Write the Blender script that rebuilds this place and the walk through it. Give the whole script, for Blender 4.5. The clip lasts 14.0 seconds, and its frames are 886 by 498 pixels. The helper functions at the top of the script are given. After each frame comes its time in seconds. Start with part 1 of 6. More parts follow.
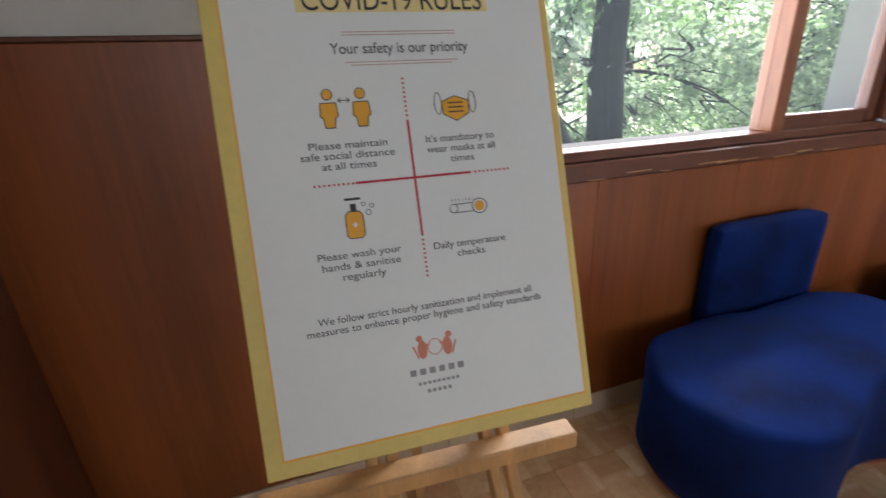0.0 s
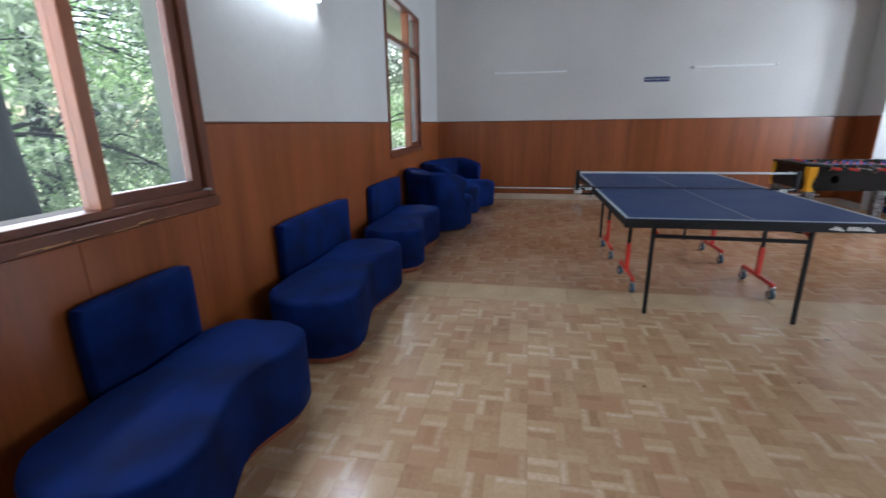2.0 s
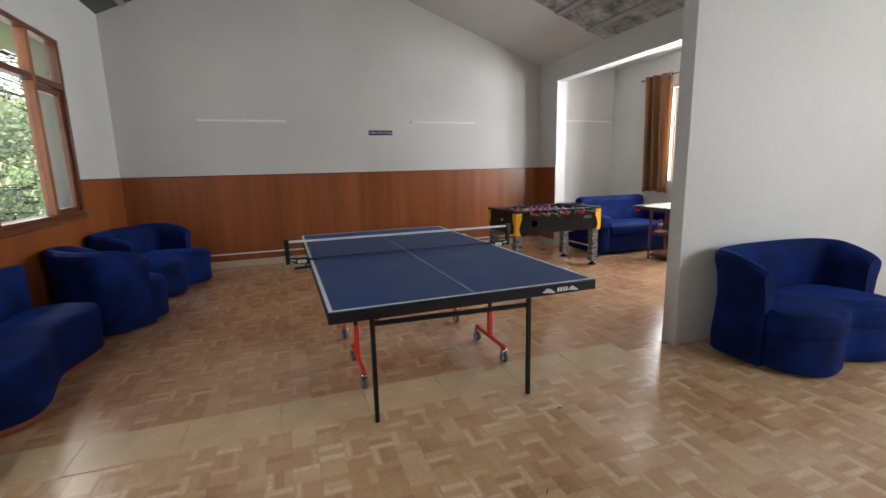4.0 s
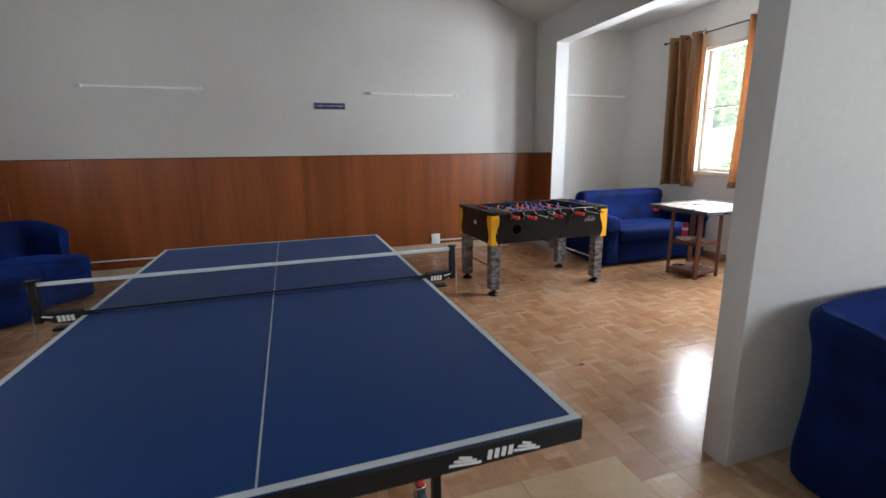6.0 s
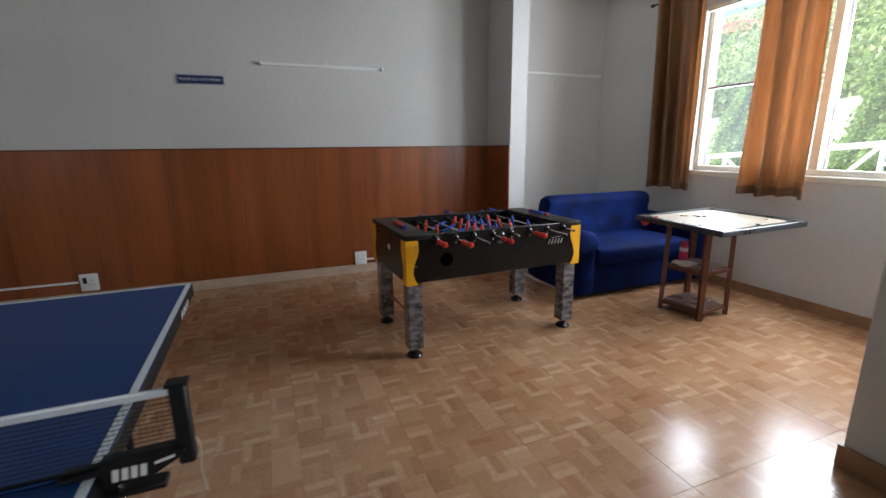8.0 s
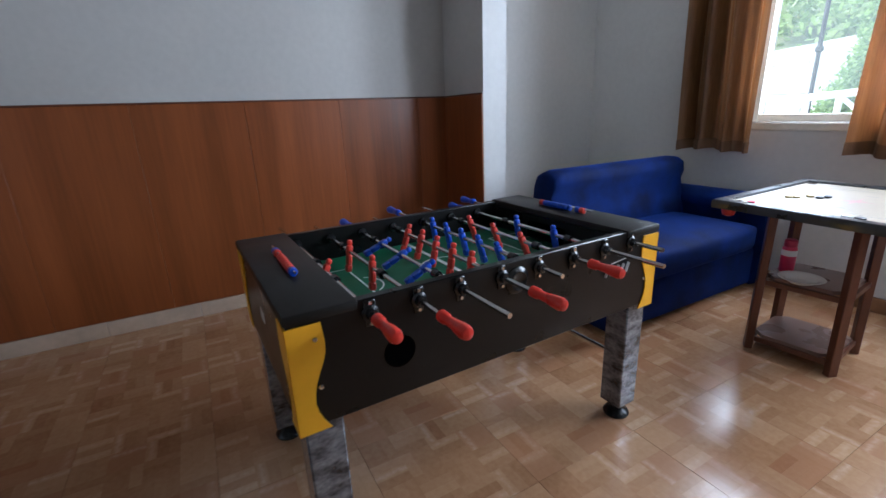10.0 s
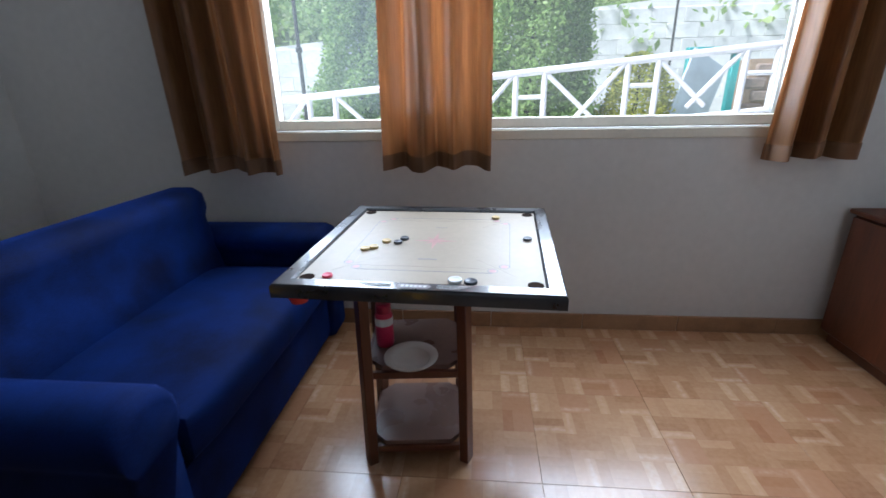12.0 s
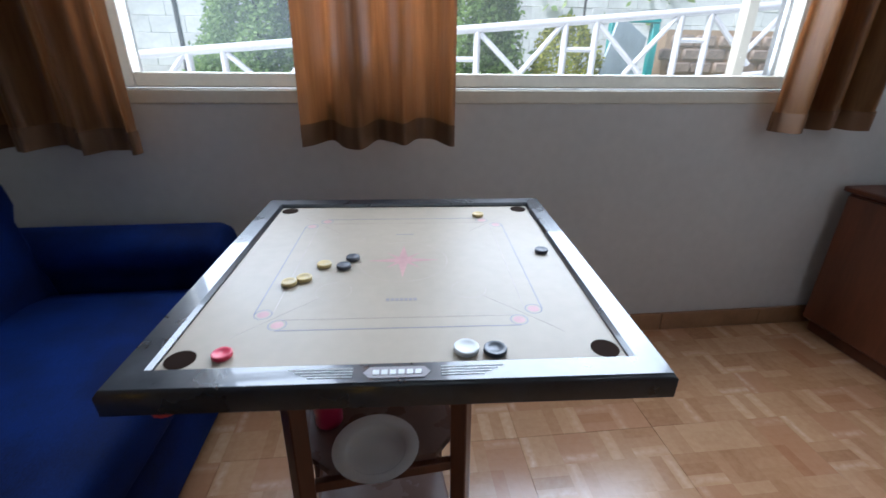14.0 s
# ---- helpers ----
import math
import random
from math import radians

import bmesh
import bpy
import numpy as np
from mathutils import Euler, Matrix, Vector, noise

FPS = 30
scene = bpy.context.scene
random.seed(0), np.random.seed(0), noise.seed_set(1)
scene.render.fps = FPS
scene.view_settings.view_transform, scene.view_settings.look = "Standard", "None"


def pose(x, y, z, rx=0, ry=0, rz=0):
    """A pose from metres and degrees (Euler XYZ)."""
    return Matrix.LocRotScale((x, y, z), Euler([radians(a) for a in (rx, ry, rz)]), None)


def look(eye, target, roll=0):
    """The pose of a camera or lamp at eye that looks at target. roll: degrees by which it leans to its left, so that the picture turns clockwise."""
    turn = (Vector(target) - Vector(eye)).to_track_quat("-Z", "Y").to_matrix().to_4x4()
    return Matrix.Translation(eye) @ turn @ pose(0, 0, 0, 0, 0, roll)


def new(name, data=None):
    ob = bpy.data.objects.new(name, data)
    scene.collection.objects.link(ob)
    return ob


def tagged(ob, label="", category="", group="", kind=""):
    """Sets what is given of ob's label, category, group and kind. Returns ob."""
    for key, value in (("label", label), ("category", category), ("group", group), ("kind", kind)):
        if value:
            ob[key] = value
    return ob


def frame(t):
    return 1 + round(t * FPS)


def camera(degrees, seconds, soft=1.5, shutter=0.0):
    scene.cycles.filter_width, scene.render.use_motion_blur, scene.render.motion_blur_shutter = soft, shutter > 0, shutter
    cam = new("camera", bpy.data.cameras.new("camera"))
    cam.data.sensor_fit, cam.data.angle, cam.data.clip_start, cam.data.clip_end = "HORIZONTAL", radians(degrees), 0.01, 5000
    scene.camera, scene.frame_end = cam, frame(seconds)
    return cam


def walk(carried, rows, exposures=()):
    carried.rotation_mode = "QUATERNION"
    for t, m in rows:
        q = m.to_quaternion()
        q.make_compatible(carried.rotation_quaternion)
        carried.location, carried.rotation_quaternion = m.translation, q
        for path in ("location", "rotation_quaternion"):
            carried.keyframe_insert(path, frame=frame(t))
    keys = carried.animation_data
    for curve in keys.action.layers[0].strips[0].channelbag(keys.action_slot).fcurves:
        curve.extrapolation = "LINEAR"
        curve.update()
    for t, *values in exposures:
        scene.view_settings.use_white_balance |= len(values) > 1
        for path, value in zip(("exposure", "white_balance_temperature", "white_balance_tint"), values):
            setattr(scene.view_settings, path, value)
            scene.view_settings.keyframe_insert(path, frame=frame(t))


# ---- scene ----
cam = camera(90.1, 14.0, shutter=0.25)
PATH = [
    (0, (0.561, -0.013, 1.272), (1.141, 1.767, 0.568), -2.6),
    (0.5, (0.607, -0.072, 1.267), (1.593, 1.486, 0.492), -1.9),
    (1, (0.728, -0.184, 1.291), (2.129, 1.038, 0.552), -0.8),
    (1.5, (0.777, -0.322, 1.334), (2.481, 0.495, 0.68), -0.4),
    (2, (0.775, -0.475, 1.368), (2.665, -0.113, 0.82), -0.8),
    (2.5, (0.803, -0.586, 1.409), (2.755, -0.679, 0.983), -1.7),
    (3, (0.982, -0.654, 1.407), (2.907, -1.04, 1.026), -2.0),
    (3.5, (1.303, -0.829, 1.41), (3.195, -1.362, 1.038), -1.6),
    (4, (1.683, -0.972, 1.418), (3.541, -1.62, 1.059), -1.4),
    (4.2, (1.834, -1.053, 1.417), (3.684, -1.73, 1.067), -1.5),
    (6.3, (3.092, -2.148, 1.42), (4.945, -2.761, 0.983), -0.6),
    (6.5, (3.203, -2.241, 1.41), (5.053, -2.866, 0.975), -0.3),
    (7, (3.493, -2.508, 1.4), (5.333, -3.166, 0.971), 0.2),
    (7.5, (3.774, -2.784, 1.411), (5.601, -3.47, 0.973), -0.0),
    (8, (4.175, -2.992, 1.387), (5.988, -3.705, 0.935), -0.6),
    (8.2, (4.315, -3.074, 1.362), (6.128, -3.794, 0.922), -0.7),
    (10.3, (5.987, -3.772, 1.266), (7.584, -4.787, 0.616), -2.7),
    (10.5, (6.093, -3.865, 1.263), (7.604, -4.987, 0.585), -3.2),
    (11, (6.283, -4.126, 1.267), (7.433, -5.597, 0.548), -2.0),
    (11.5, (6.38, -4.495, 1.287), (7.049, -6.244, 0.584), -1.1),
    (12, (6.47, -4.811, 1.306), (6.646, -6.686, 0.633), -1.2),
    (12.5, (6.54, -5.091, 1.281), (6.602, -6.952, 0.552), -0.2),
    (13, (6.61, -5.293, 1.235), (6.642, -7.122, 0.427), 1.2),
    (13.5, (6.673, -5.363, 1.188), (6.649, -7.176, 0.343), 2.3),
    (14, (6.654, -5.389, 1.221), (6.442, -7.215, 0.433), 0.6),
]
walk(cam, [(t, look(eye, target, roll)) for t, eye, target, roll in PATH],
     exposures=[(0, 2.28, 5850, 10), (0.5, 2.40, 5700, 10), (1.0, 2.22, 5400, 10), (1.5, 1.80, 5250, 10), (2.2, 1.74, 5700, 10), (3.5, 1.72, 6400, 10), (6.5, 1.58, 6000, 10), (7.1, 1.47, 6050, 10), (7.5, 1.36, 6020, 10), (8, 1.12, 6000, 10), (10.5, 1.1, 5200, 10), (11.5, 0.92, 5150, 10), (12.3, 0.38, 5500, 10), (14, 0.30, 5400, 10)])

# ---- light ----
world = bpy.data.worlds.new("sky")
scene.world = world
world.use_nodes = True
wn = world.node_tree
sky = wn.nodes.new("ShaderNodeTexSky")
sky.sky_type = "NISHITA"
sky.sun_disc = False
sky.sun_elevation, sky.sun_rotation = radians(48), radians(66)
sky.air_density, sky.dust_density = 1.0, 4.0
wn.links.new(sky.outputs[0], wn.nodes["Background"].inputs[0])
wn.nodes["Background"].inputs[1].default_value = 0.12
sun = new("sun", bpy.data.lights.new("sun", "SUN"))
sun.data.energy, sun.data.angle, sun.data.color = 4.4, radians(20), (1.0, 0.97, 0.92)
sun.matrix_world = look((18, 8, 22), (0, 0, 0))


def window_light(name, x, y, z, w, h, turn, watts, lean=0):
    """Sky light that falls in through a window opening; it leans back where eaves hide the high sky."""
    la = bpy.data.lights.new(name, "AREA")
    la.shape, la.size, la.size_y, la.energy, la.color = "RECTANGLE", w, h, watts, (0.93, 0.97, 1.0)
    ob = new(name, la)
    ob.matrix_world = pose(x, y, z, 90 + lean, 0, turn)
    return ob


window_light("window_light", 1.91, 1.27, 1.93, 1.8, 1.75, 180, 13)
window_light("window_light", 6.87, 1.27, 1.93, 1.6, 1.75, 180, 4)
window_light("window_light", 6.29, -7.33, 1.90, 2.5, 1.4, 0, 104, 4)
# lamp in the unseen, assumed end wall opening; brightens the cross wall
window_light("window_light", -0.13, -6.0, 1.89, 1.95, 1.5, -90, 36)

# ---- materials ----
def mat(name, color=(0.5, 0.5, 0.5), rough=0.5, metal=0.0, vary=0.12, scale=3.0, fine=60.0, bump=0.05, stretch=(1, 1, 1), sheen=0.0, spec=0.5, coat=0.0, rand=0.0, dark=None, rvar=0.1, span=(0.45, 0.95)):
    """A surface with large stains, fine grain and relief."""
    m = bpy.data.materials.new(name)
    m.use_nodes = True
    nt = m.node_tree
    n, l = nt.nodes, nt.links
    b = n["Principled BSDF"]
    co = n.new("ShaderNodeTexCoord")
    mp = n.new("ShaderNodeMapping")
    mp.inputs["Scale"].default_value = stretch
    l.new(co.outputs["Object"], mp.inputs[0])
    big = n.new("ShaderNodeTexNoise")
    big.inputs["Scale"].default_value, big.inputs["Detail"].default_value = scale, 5
    small = n.new("ShaderNodeTexNoise")
    small.inputs["Scale"].default_value, small.inputs["Detail"].default_value = fine, 3
    l.new(mp.outputs[0], big.inputs[0])
    l.new(mp.outputs[0], small.inputs[0])
    add = n.new("ShaderNodeMath")
    add.operation = "MULTIPLY_ADD"
    l.new(small.outputs[0], add.inputs[0])
    add.inputs[1].default_value = 0.4
    l.new(big.outputs[0], add.inputs[2])
    ramp = n.new("ShaderNodeValToRGB")
    c = Vector(color)
    lo = Vector(dark) if dark else c * (1 - vary)
    ramp.color_ramp.elements[0].position, ramp.color_ramp.elements[1].position = span
    ramp.color_ramp.elements[0].color = (*lo, 1)
    ramp.color_ramp.elements[1].color = (*[min(1, v * (1 + vary)) for v in c], 1)
    l.new(add.outputs[0], ramp.inputs[0])
    out = ramp.outputs[0]
    if rand:
        oi = n.new("ShaderNodeObjectInfo")
        mr = n.new("ShaderNodeMapRange")
        mr.inputs[3].default_value, mr.inputs[4].default_value = 1 - rand, 1 + rand
        l.new(oi.outputs["Random"], mr.inputs[0])
        mul = n.new("ShaderNodeVectorMath")
        mul.operation = "SCALE"
        l.new(out, mul.inputs[0])
        l.new(mr.outputs[0], mul.inputs["Scale"])
        out = mul.outputs[0]
    l.new(out, b.inputs["Base Color"])
    rr = n.new("ShaderNodeMapRange")
    rr.inputs[3].default_value, rr.inputs[4].default_value = max(0.02, rough - rvar), min(1, rough + rvar)
    l.new(big.outputs[0], rr.inputs[0])
    l.new(rr.outputs[0], b.inputs["Roughness"])
    b.inputs["Metallic"].default_value = metal
    b.inputs["Specular IOR Level"].default_value = spec
    b.inputs["Coat Weight"].default_value = coat
    if sheen:
        b.inputs["Sheen Weight"].default_value = sheen
        b.inputs["Sheen Roughness"].default_value = 0.35
        b.inputs["Sheen Tint"].default_value = (*[min(1, v * 3 + 0.1) for v in color], 1)
    if bump:
        bp = n.new("ShaderNodeBump")
        bp.inputs["Strength"].default_value, bp.inputs["Distance"].default_value = bump, 0.01
        l.new(add.outputs[0], bp.inputs["Height"])
        l.new(bp.outputs[0], b.inputs["Normal"])
    return m


def glow(name, color, strength):
    m = bpy.data.materials.new(name)
    m.use_nodes = True
    b = m.node_tree.nodes["Principled BSDF"]
    b.inputs["Base Color"].default_value = (*color, 1)
    b.inputs["Emission Color"].default_value = (*color, 1)
    b.inputs["Emission Strength"].default_value = strength
    return m


def glass_mat(name, tint=(1, 1, 1)):
    m = bpy.data.materials.new(name)
    m.use_nodes = True
    n, l = m.node_tree.nodes, m.node_tree.links
    tr, gl, mx, lw = n.new("ShaderNodeBsdfTransparent"), n.new("ShaderNodeBsdfGlossy"), n.new("ShaderNodeMixShader"), n.new("ShaderNodeLayerWeight")
    pw, fr = n.new("ShaderNodeMath"), n.new("ShaderNodeMapRange")
    pw.operation = "POWER"
    pw.inputs[1].default_value = 5.0
    lw.inputs[0].default_value = 0.5
    l.new(lw.outputs["Facing"], pw.inputs[0])
    l.new(pw.outputs[0], fr.inputs[0])
    fr.inputs[3].default_value, fr.inputs[4].default_value = 0.002, 0.4
    tr.inputs[0].default_value = (*tint, 1)
    gl.inputs["Roughness"].default_value = 0.02
    l.new(fr.outputs[0], mx.inputs[0])
    l.new(tr.outputs[0], mx.inputs[1])
    l.new(gl.outputs[0], mx.inputs[2])
    l.new(mx.outputs[0], n["Material Output"].inputs[0])
    return m


M_WALL = mat("wall_paint", (0.57, 0.56, 0.54), 0.6, vary=0.08, scale=0.7, fine=25, bump=0.06)
M_WALL2 = mat("wall_paint_warm", (0.54, 0.52, 0.49), 0.6, vary=0.09, scale=0.8, fine=25, bump=0.06)
M_PANEL = mat("veneer", (0.24, 0.066, 0.0155), 0.34, vary=0.3, scale=2.2, fine=22, bump=0.02, stretch=(3.0, 3.0, 0.14), rand=0.06, coat=0.05)
M_FRAME = mat("window_wood", (0.125, 0.037, 0.0145), 0.4, vary=0.25, scale=3, fine=30, bump=0.03, stretch=(2, 2, 2))
M_MULL = mat("worn_window_wood", (0.27, 0.088, 0.030), 0.42, vary=0.3, scale=3, fine=30, bump=0.03, stretch=(2, 2, 0.6))
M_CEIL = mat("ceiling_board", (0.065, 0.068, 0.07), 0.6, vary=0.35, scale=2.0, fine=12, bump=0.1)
M_FOIL = mat("insulation_foil", (0.34, 0.35, 0.34), 0.5, vary=0.5, scale=3.5, fine=14, bump=0.3, dark=(0.07, 0.075, 0.075))
M_STEEL = mat("grey_steel", (0.35, 0.35, 0.35), 0.45, metal=0.3, vary=0.1)
M_SKIRT = mat("skirting_tile", (0.27, 0.145, 0.07), 0.35, vary=0.25, scale=5, fine=30, bump=0.02, rand=0.12)
M_SKIRT2 = mat("pale_skirting_tile", (0.55, 0.42, 0.31), 0.35, vary=0.15, scale=5, fine=30, bump=0.02, rand=0.08)
M_VELVET = mat("blue_velvet", (0.0027, 0.0116, 0.074), 0.8, vary=0.6, scale=4.2, fine=260, bump=0.12, sheen=0.27, spec=0.12, dark=(0.0012, 0.0046, 0.029), span=(0.50, 0.88))
M_VELVET.node_tree.nodes["Principled BSDF"].inputs["Sheen Tint"].default_value = (0.03, 0.12, 0.62, 1)
M_BLACK = mat("black_paint", (0.009, 0.009, 0.010), 0.5, spec=0.25, vary=0.3, scale=6, bump=0.02)
M_TT = mat("table_blue", (0.0035, 0.040, 0.165), 0.5, spec=0.35, vary=0.12, scale=3, fine=200, bump=0.01)
M_WHITE = mat("white_paint", (0.75, 0.75, 0.73), 0.45, vary=0.06, scale=5, bump=0.02)

M_CURTAIN = mat("curtain_cloth", (0.26, 0.130, 0.048), 0.33, vary=0.35, scale=11, fine=200, bump=0.05, stretch=(1, 0.3, 0.04), sheen=0.25, dark=(0.13, 0.055, 0.020))
M_WOOD = mat("dark_stained_wood", (0.11, 0.035, 0.015), 0.4, vary=0.3, scale=4, fine=50, bump=0.04, stretch=(4, 4, 0.6))
M_GROUND = mat("ground", (0.20, 0.23, 0.11), 0.9, vary=0.3, scale=0.6, fine=8, bump=0.3)
M_TUBE = glow("tube_glow", (0.95, 1.0, 1.0), 26)
M_CREAM = mat("cream_paint", (0.62, 0.58, 0.48), 0.45, vary=0.1, scale=4, bump=0.03)
M_NAVY = mat("navy_plate", (0.01, 0.02, 0.10), 0.4, vary=0.1)
M_YELLOW = mat("yellow_print", (0.72, 0.55, 0.16), 0.5, vary=0.12, scale=4, bump=0.02)
M_PAPER = mat("white_print", (0.78, 0.79, 0.78), 0.5, vary=0.03, scale=2, bump=0.01)
M_BAND = mat("pale_yellow_print", (0.80, 0.66, 0.30), 0.5, vary=0.08)
M_ORANGE = mat("orange_print", (0.80, 0.40, 0.03), 0.5, vary=0.05)
M_INK = mat("dark_print", (0.035, 0.03, 0.04), 0.5, vary=0.1)
M_GREYINK = mat("grey_print", (0.30, 0.28, 0.29), 0.5, vary=0.1)
M_PINK = mat("faded_pink_print", (0.52, 0.31, 0.29), 0.5, vary=0.15, scale=20)
M_RED_INK = mat("red_print", (0.50, 0.02, 0.04), 0.5, vary=0.05)
M_COPPER = mat("copper_print", (0.62, 0.22, 0.14), 0.5, vary=0.1)
M_BLUEINK = mat("faded_blue_print", (0.25, 0.245, 0.29), 0.5, vary=0.2, scale=25)
M_FAINT = mat("faint_red_print", (0.455, 0.38, 0.31), 0.5, vary=0.15, scale=25)
M_PINE = mat("pale_pine", (0.50, 0.27, 0.10), 0.5, vary=0.25, scale=5, fine=50, stretch=(3, 3, 0.6), bump=0.03)
M_PLINTH = mat("plinth_wood", (0.22, 0.06, 0.025), 0.4, vary=0.2)
M_CHROME = mat("steel_bright", (0.62, 0.62, 0.62), 0.18, metal=1.0, vary=0.06, bump=0.0, rvar=0.05)
M_IRON = mat("dark_iron", (0.06, 0.055, 0.05), 0.4, metal=0.6, vary=0.2)
M_RED = mat("red_enamel", (0.62, 0.035, 0.02), 0.3, vary=0.1)
M_REDO = mat("red_plastic", (0.68, 0.05, 0.03), 0.35, vary=0.06)
M_BLUE = mat("blue_plastic", (0.012, 0.07, 0.50), 0.35, vary=0.06)
M_LINE = mat("white_line", (0.62, 0.65, 0.66), 0.5, vary=0.1, scale=8)
M_RUBBER = mat("grey_rubber", (0.06, 0.09, 0.12), 0.5, vary=0.1)
M_NET = mat("net_cord", (0.02, 0.02, 0.02), 0.8, vary=0.1, bump=0.0)
M_STRING = mat("tie_cord", (0.45, 0.35, 0.25), 0.8, vary=0.1)
M_FBLACK = mat("black_laminate", (0.008, 0.0075, 0.007), 0.3, spec=0.3, vary=0.25, scale=5, bump=0.01)
M_FTOP = mat("brown_black_laminate", (0.017, 0.015, 0.013), 0.45, spec=0.22, vary=0.25, scale=5, bump=0.01)
# near-black that paints the shade inside openings onto solid parts
M_OPENING_SHADE = mat("opening_shade", (0.002, 0.002, 0.002), 1.0, spec=0.0, vary=0.1, bump=0.0)
M_GREEN = mat("pitch_green", (0.009, 0.115, 0.048), 0.5, vary=0.15, scale=4, bump=0.02)
M_PLASTIC = mat("black_plastic", (0.010, 0.010, 0.010), 0.25, vary=0.1, bump=0.0)
M_GUARD = mat("yellow_plastic", (0.85, 0.42, 0.01), 0.35, vary=0.05)
M_WRAP = mat("wrapped_leg", (0.17, 0.17, 0.18), 0.2, vary=0.5, scale=8, fine=34, bump=0.6, stretch=(1.6, 1.6, 3.2), dark=(0.012, 0.012, 0.014), coat=0.5, span=(0.50, 0.88))
M_SHELF = mat("brown_laminate", (0.16, 0.095, 0.075), 0.28, vary=0.15, scale=5)
M_LACQUER = mat("black_lacquer", (0.022, 0.025, 0.030), 0.30, vary=0.6, scale=9, bump=0.06, coat=0.5, spec=0.7, rvar=0.16)
M_PLY = mat("cream_ply", (0.435, 0.372, 0.285), 0.45, spec=0.3, vary=0.08, scale=3, fine=40, bump=0.01)
M_POCKET_SHADE = mat("pocket_shade", (0.022, 0.012, 0.008), 0.9, spec=0.05, vary=0.1)
M_COINY = mat("coin_yellow", (0.60, 0.46, 0.20), 0.45, vary=0.1)
M_COINK = mat("coin_black", (0.075, 0.077, 0.09), 0.45, vary=0.1)
M_COINR = mat("coin_red", (0.72, 0.045, 0.10), 0.4, vary=0.1)
M_STRIKER = mat("striker_grey", (0.05, 0.06, 0.075), 0.35, vary=0.15)
M_CHINA = mat("white_china", (0.80, 0.78, 0.74), 0.18, vary=0.03, bump=0.0)
M_MAGENTA = mat("pink_bottle", (0.62, 0.03, 0.10), 0.3, vary=0.06)
M_MAGENTA2 = mat("dark_pink_cap", (0.45, 0.02, 0.07), 0.35, vary=0.06)
M_CAB = mat("cabinet_veneer", (0.11, 0.034, 0.014), 0.4, vary=0.3, scale=3, fine=30, stretch=(3, 3, 0.4), bump=0.02)
M_GROUT = mat("grout", (0.36, 0.25, 0.155), 0.8, vary=0.2)
M_BARK = mat("bark", (0.016, 0.014, 0.013), 0.9, spec=0.2, vary=0.5, scale=4, fine=25, bump=0.9, stretch=(3, 3, 0.7))
M_BLOCK = mat("white_block", (0.74, 0.73, 0.70), 0.8, vary=0.12, scale=2, fine=15, bump=0.2, rand=0.06)
M_RAIL = mat("rail_paint", (0.72, 0.71, 0.72), 0.4, vary=0.06)
M_TEAL = mat("teal_paint", (0.02, 0.30, 0.28), 0.45, vary=0.1)
M_LEDGE = mat("dimming_ledge", (0.06, 0.05, 0.043), 0.8, vary=0.2, scale=4, fine=30, bump=0.1)
M_SHEET = mat("tarpaulin", (0.55, 0.62, 0.66), 0.4, vary=0.15, scale=4)
M_STONE = mat("rubble_stone", (0.28, 0.21, 0.16), 0.85, vary=0.4, scale=3, fine=20, bump=0.4, rand=0.2)
M_ROOF = mat("red_roof", (0.35, 0.10, 0.07), 0.6, vary=0.2)


def leaf_mat(name, a, b, c):
    """Leaves of mixed greens that let light through."""
    m = bpy.data.materials.new(name)
    m.use_nodes = True
    n, l = m.node_tree.nodes, m.node_tree.links
    geo, ramp = n.new("ShaderNodeNewGeometry"), n.new("ShaderNodeValToRGB")
    l.new(geo.outputs["Random Per Island"], ramp.inputs[0])
    e = ramp.color_ramp.elements
    e[0].color, e[1].color = (*a, 1), (*c, 1)
    mid = e.new(0.5)
    mid.color = (*b, 1)
    b0, tr, mx = n["Principled BSDF"], n.new("ShaderNodeBsdfTranslucent"), n.new("ShaderNodeMixShader")
    b0.inputs["Roughness"].default_value = 0.55
    l.new(ramp.outputs[0], b0.inputs["Base Color"])
    l.new(ramp.outputs[0], tr.inputs[0])
    mx.inputs[0].default_value = 0.5
    l.new(b0.outputs[0], mx.inputs[1])
    l.new(tr.outputs[0], mx.inputs[2])
    l.new(mx.outputs[0], n["Material Output"].inputs[0])
    return m


M_OAK = leaf_mat("oak_leaves", (0.13, 0.18, 0.10), (0.27, 0.34, 0.21), (0.44, 0.52, 0.34))
M_WOODS = leaf_mat("sunlit_leaves", (0.14, 0.24, 0.09), (0.28, 0.40, 0.17), (0.44, 0.55, 0.28))
M_CYPRESS = leaf_mat("cypress_leaves", (0.14, 0.23, 0.05), (0.25, 0.38, 0.10), (0.40, 0.53, 0.18))
M_YBUSH = leaf_mat("yellow_leaves", (0.16, 0.20, 0.02), (0.36, 0.38, 0.04), (0.55, 0.52, 0.08))
M_HILL = leaf_mat("hill_leaves", (0.14, 0.22, 0.06), (0.27, 0.38, 0.12), (0.44, 0.53, 0.22))


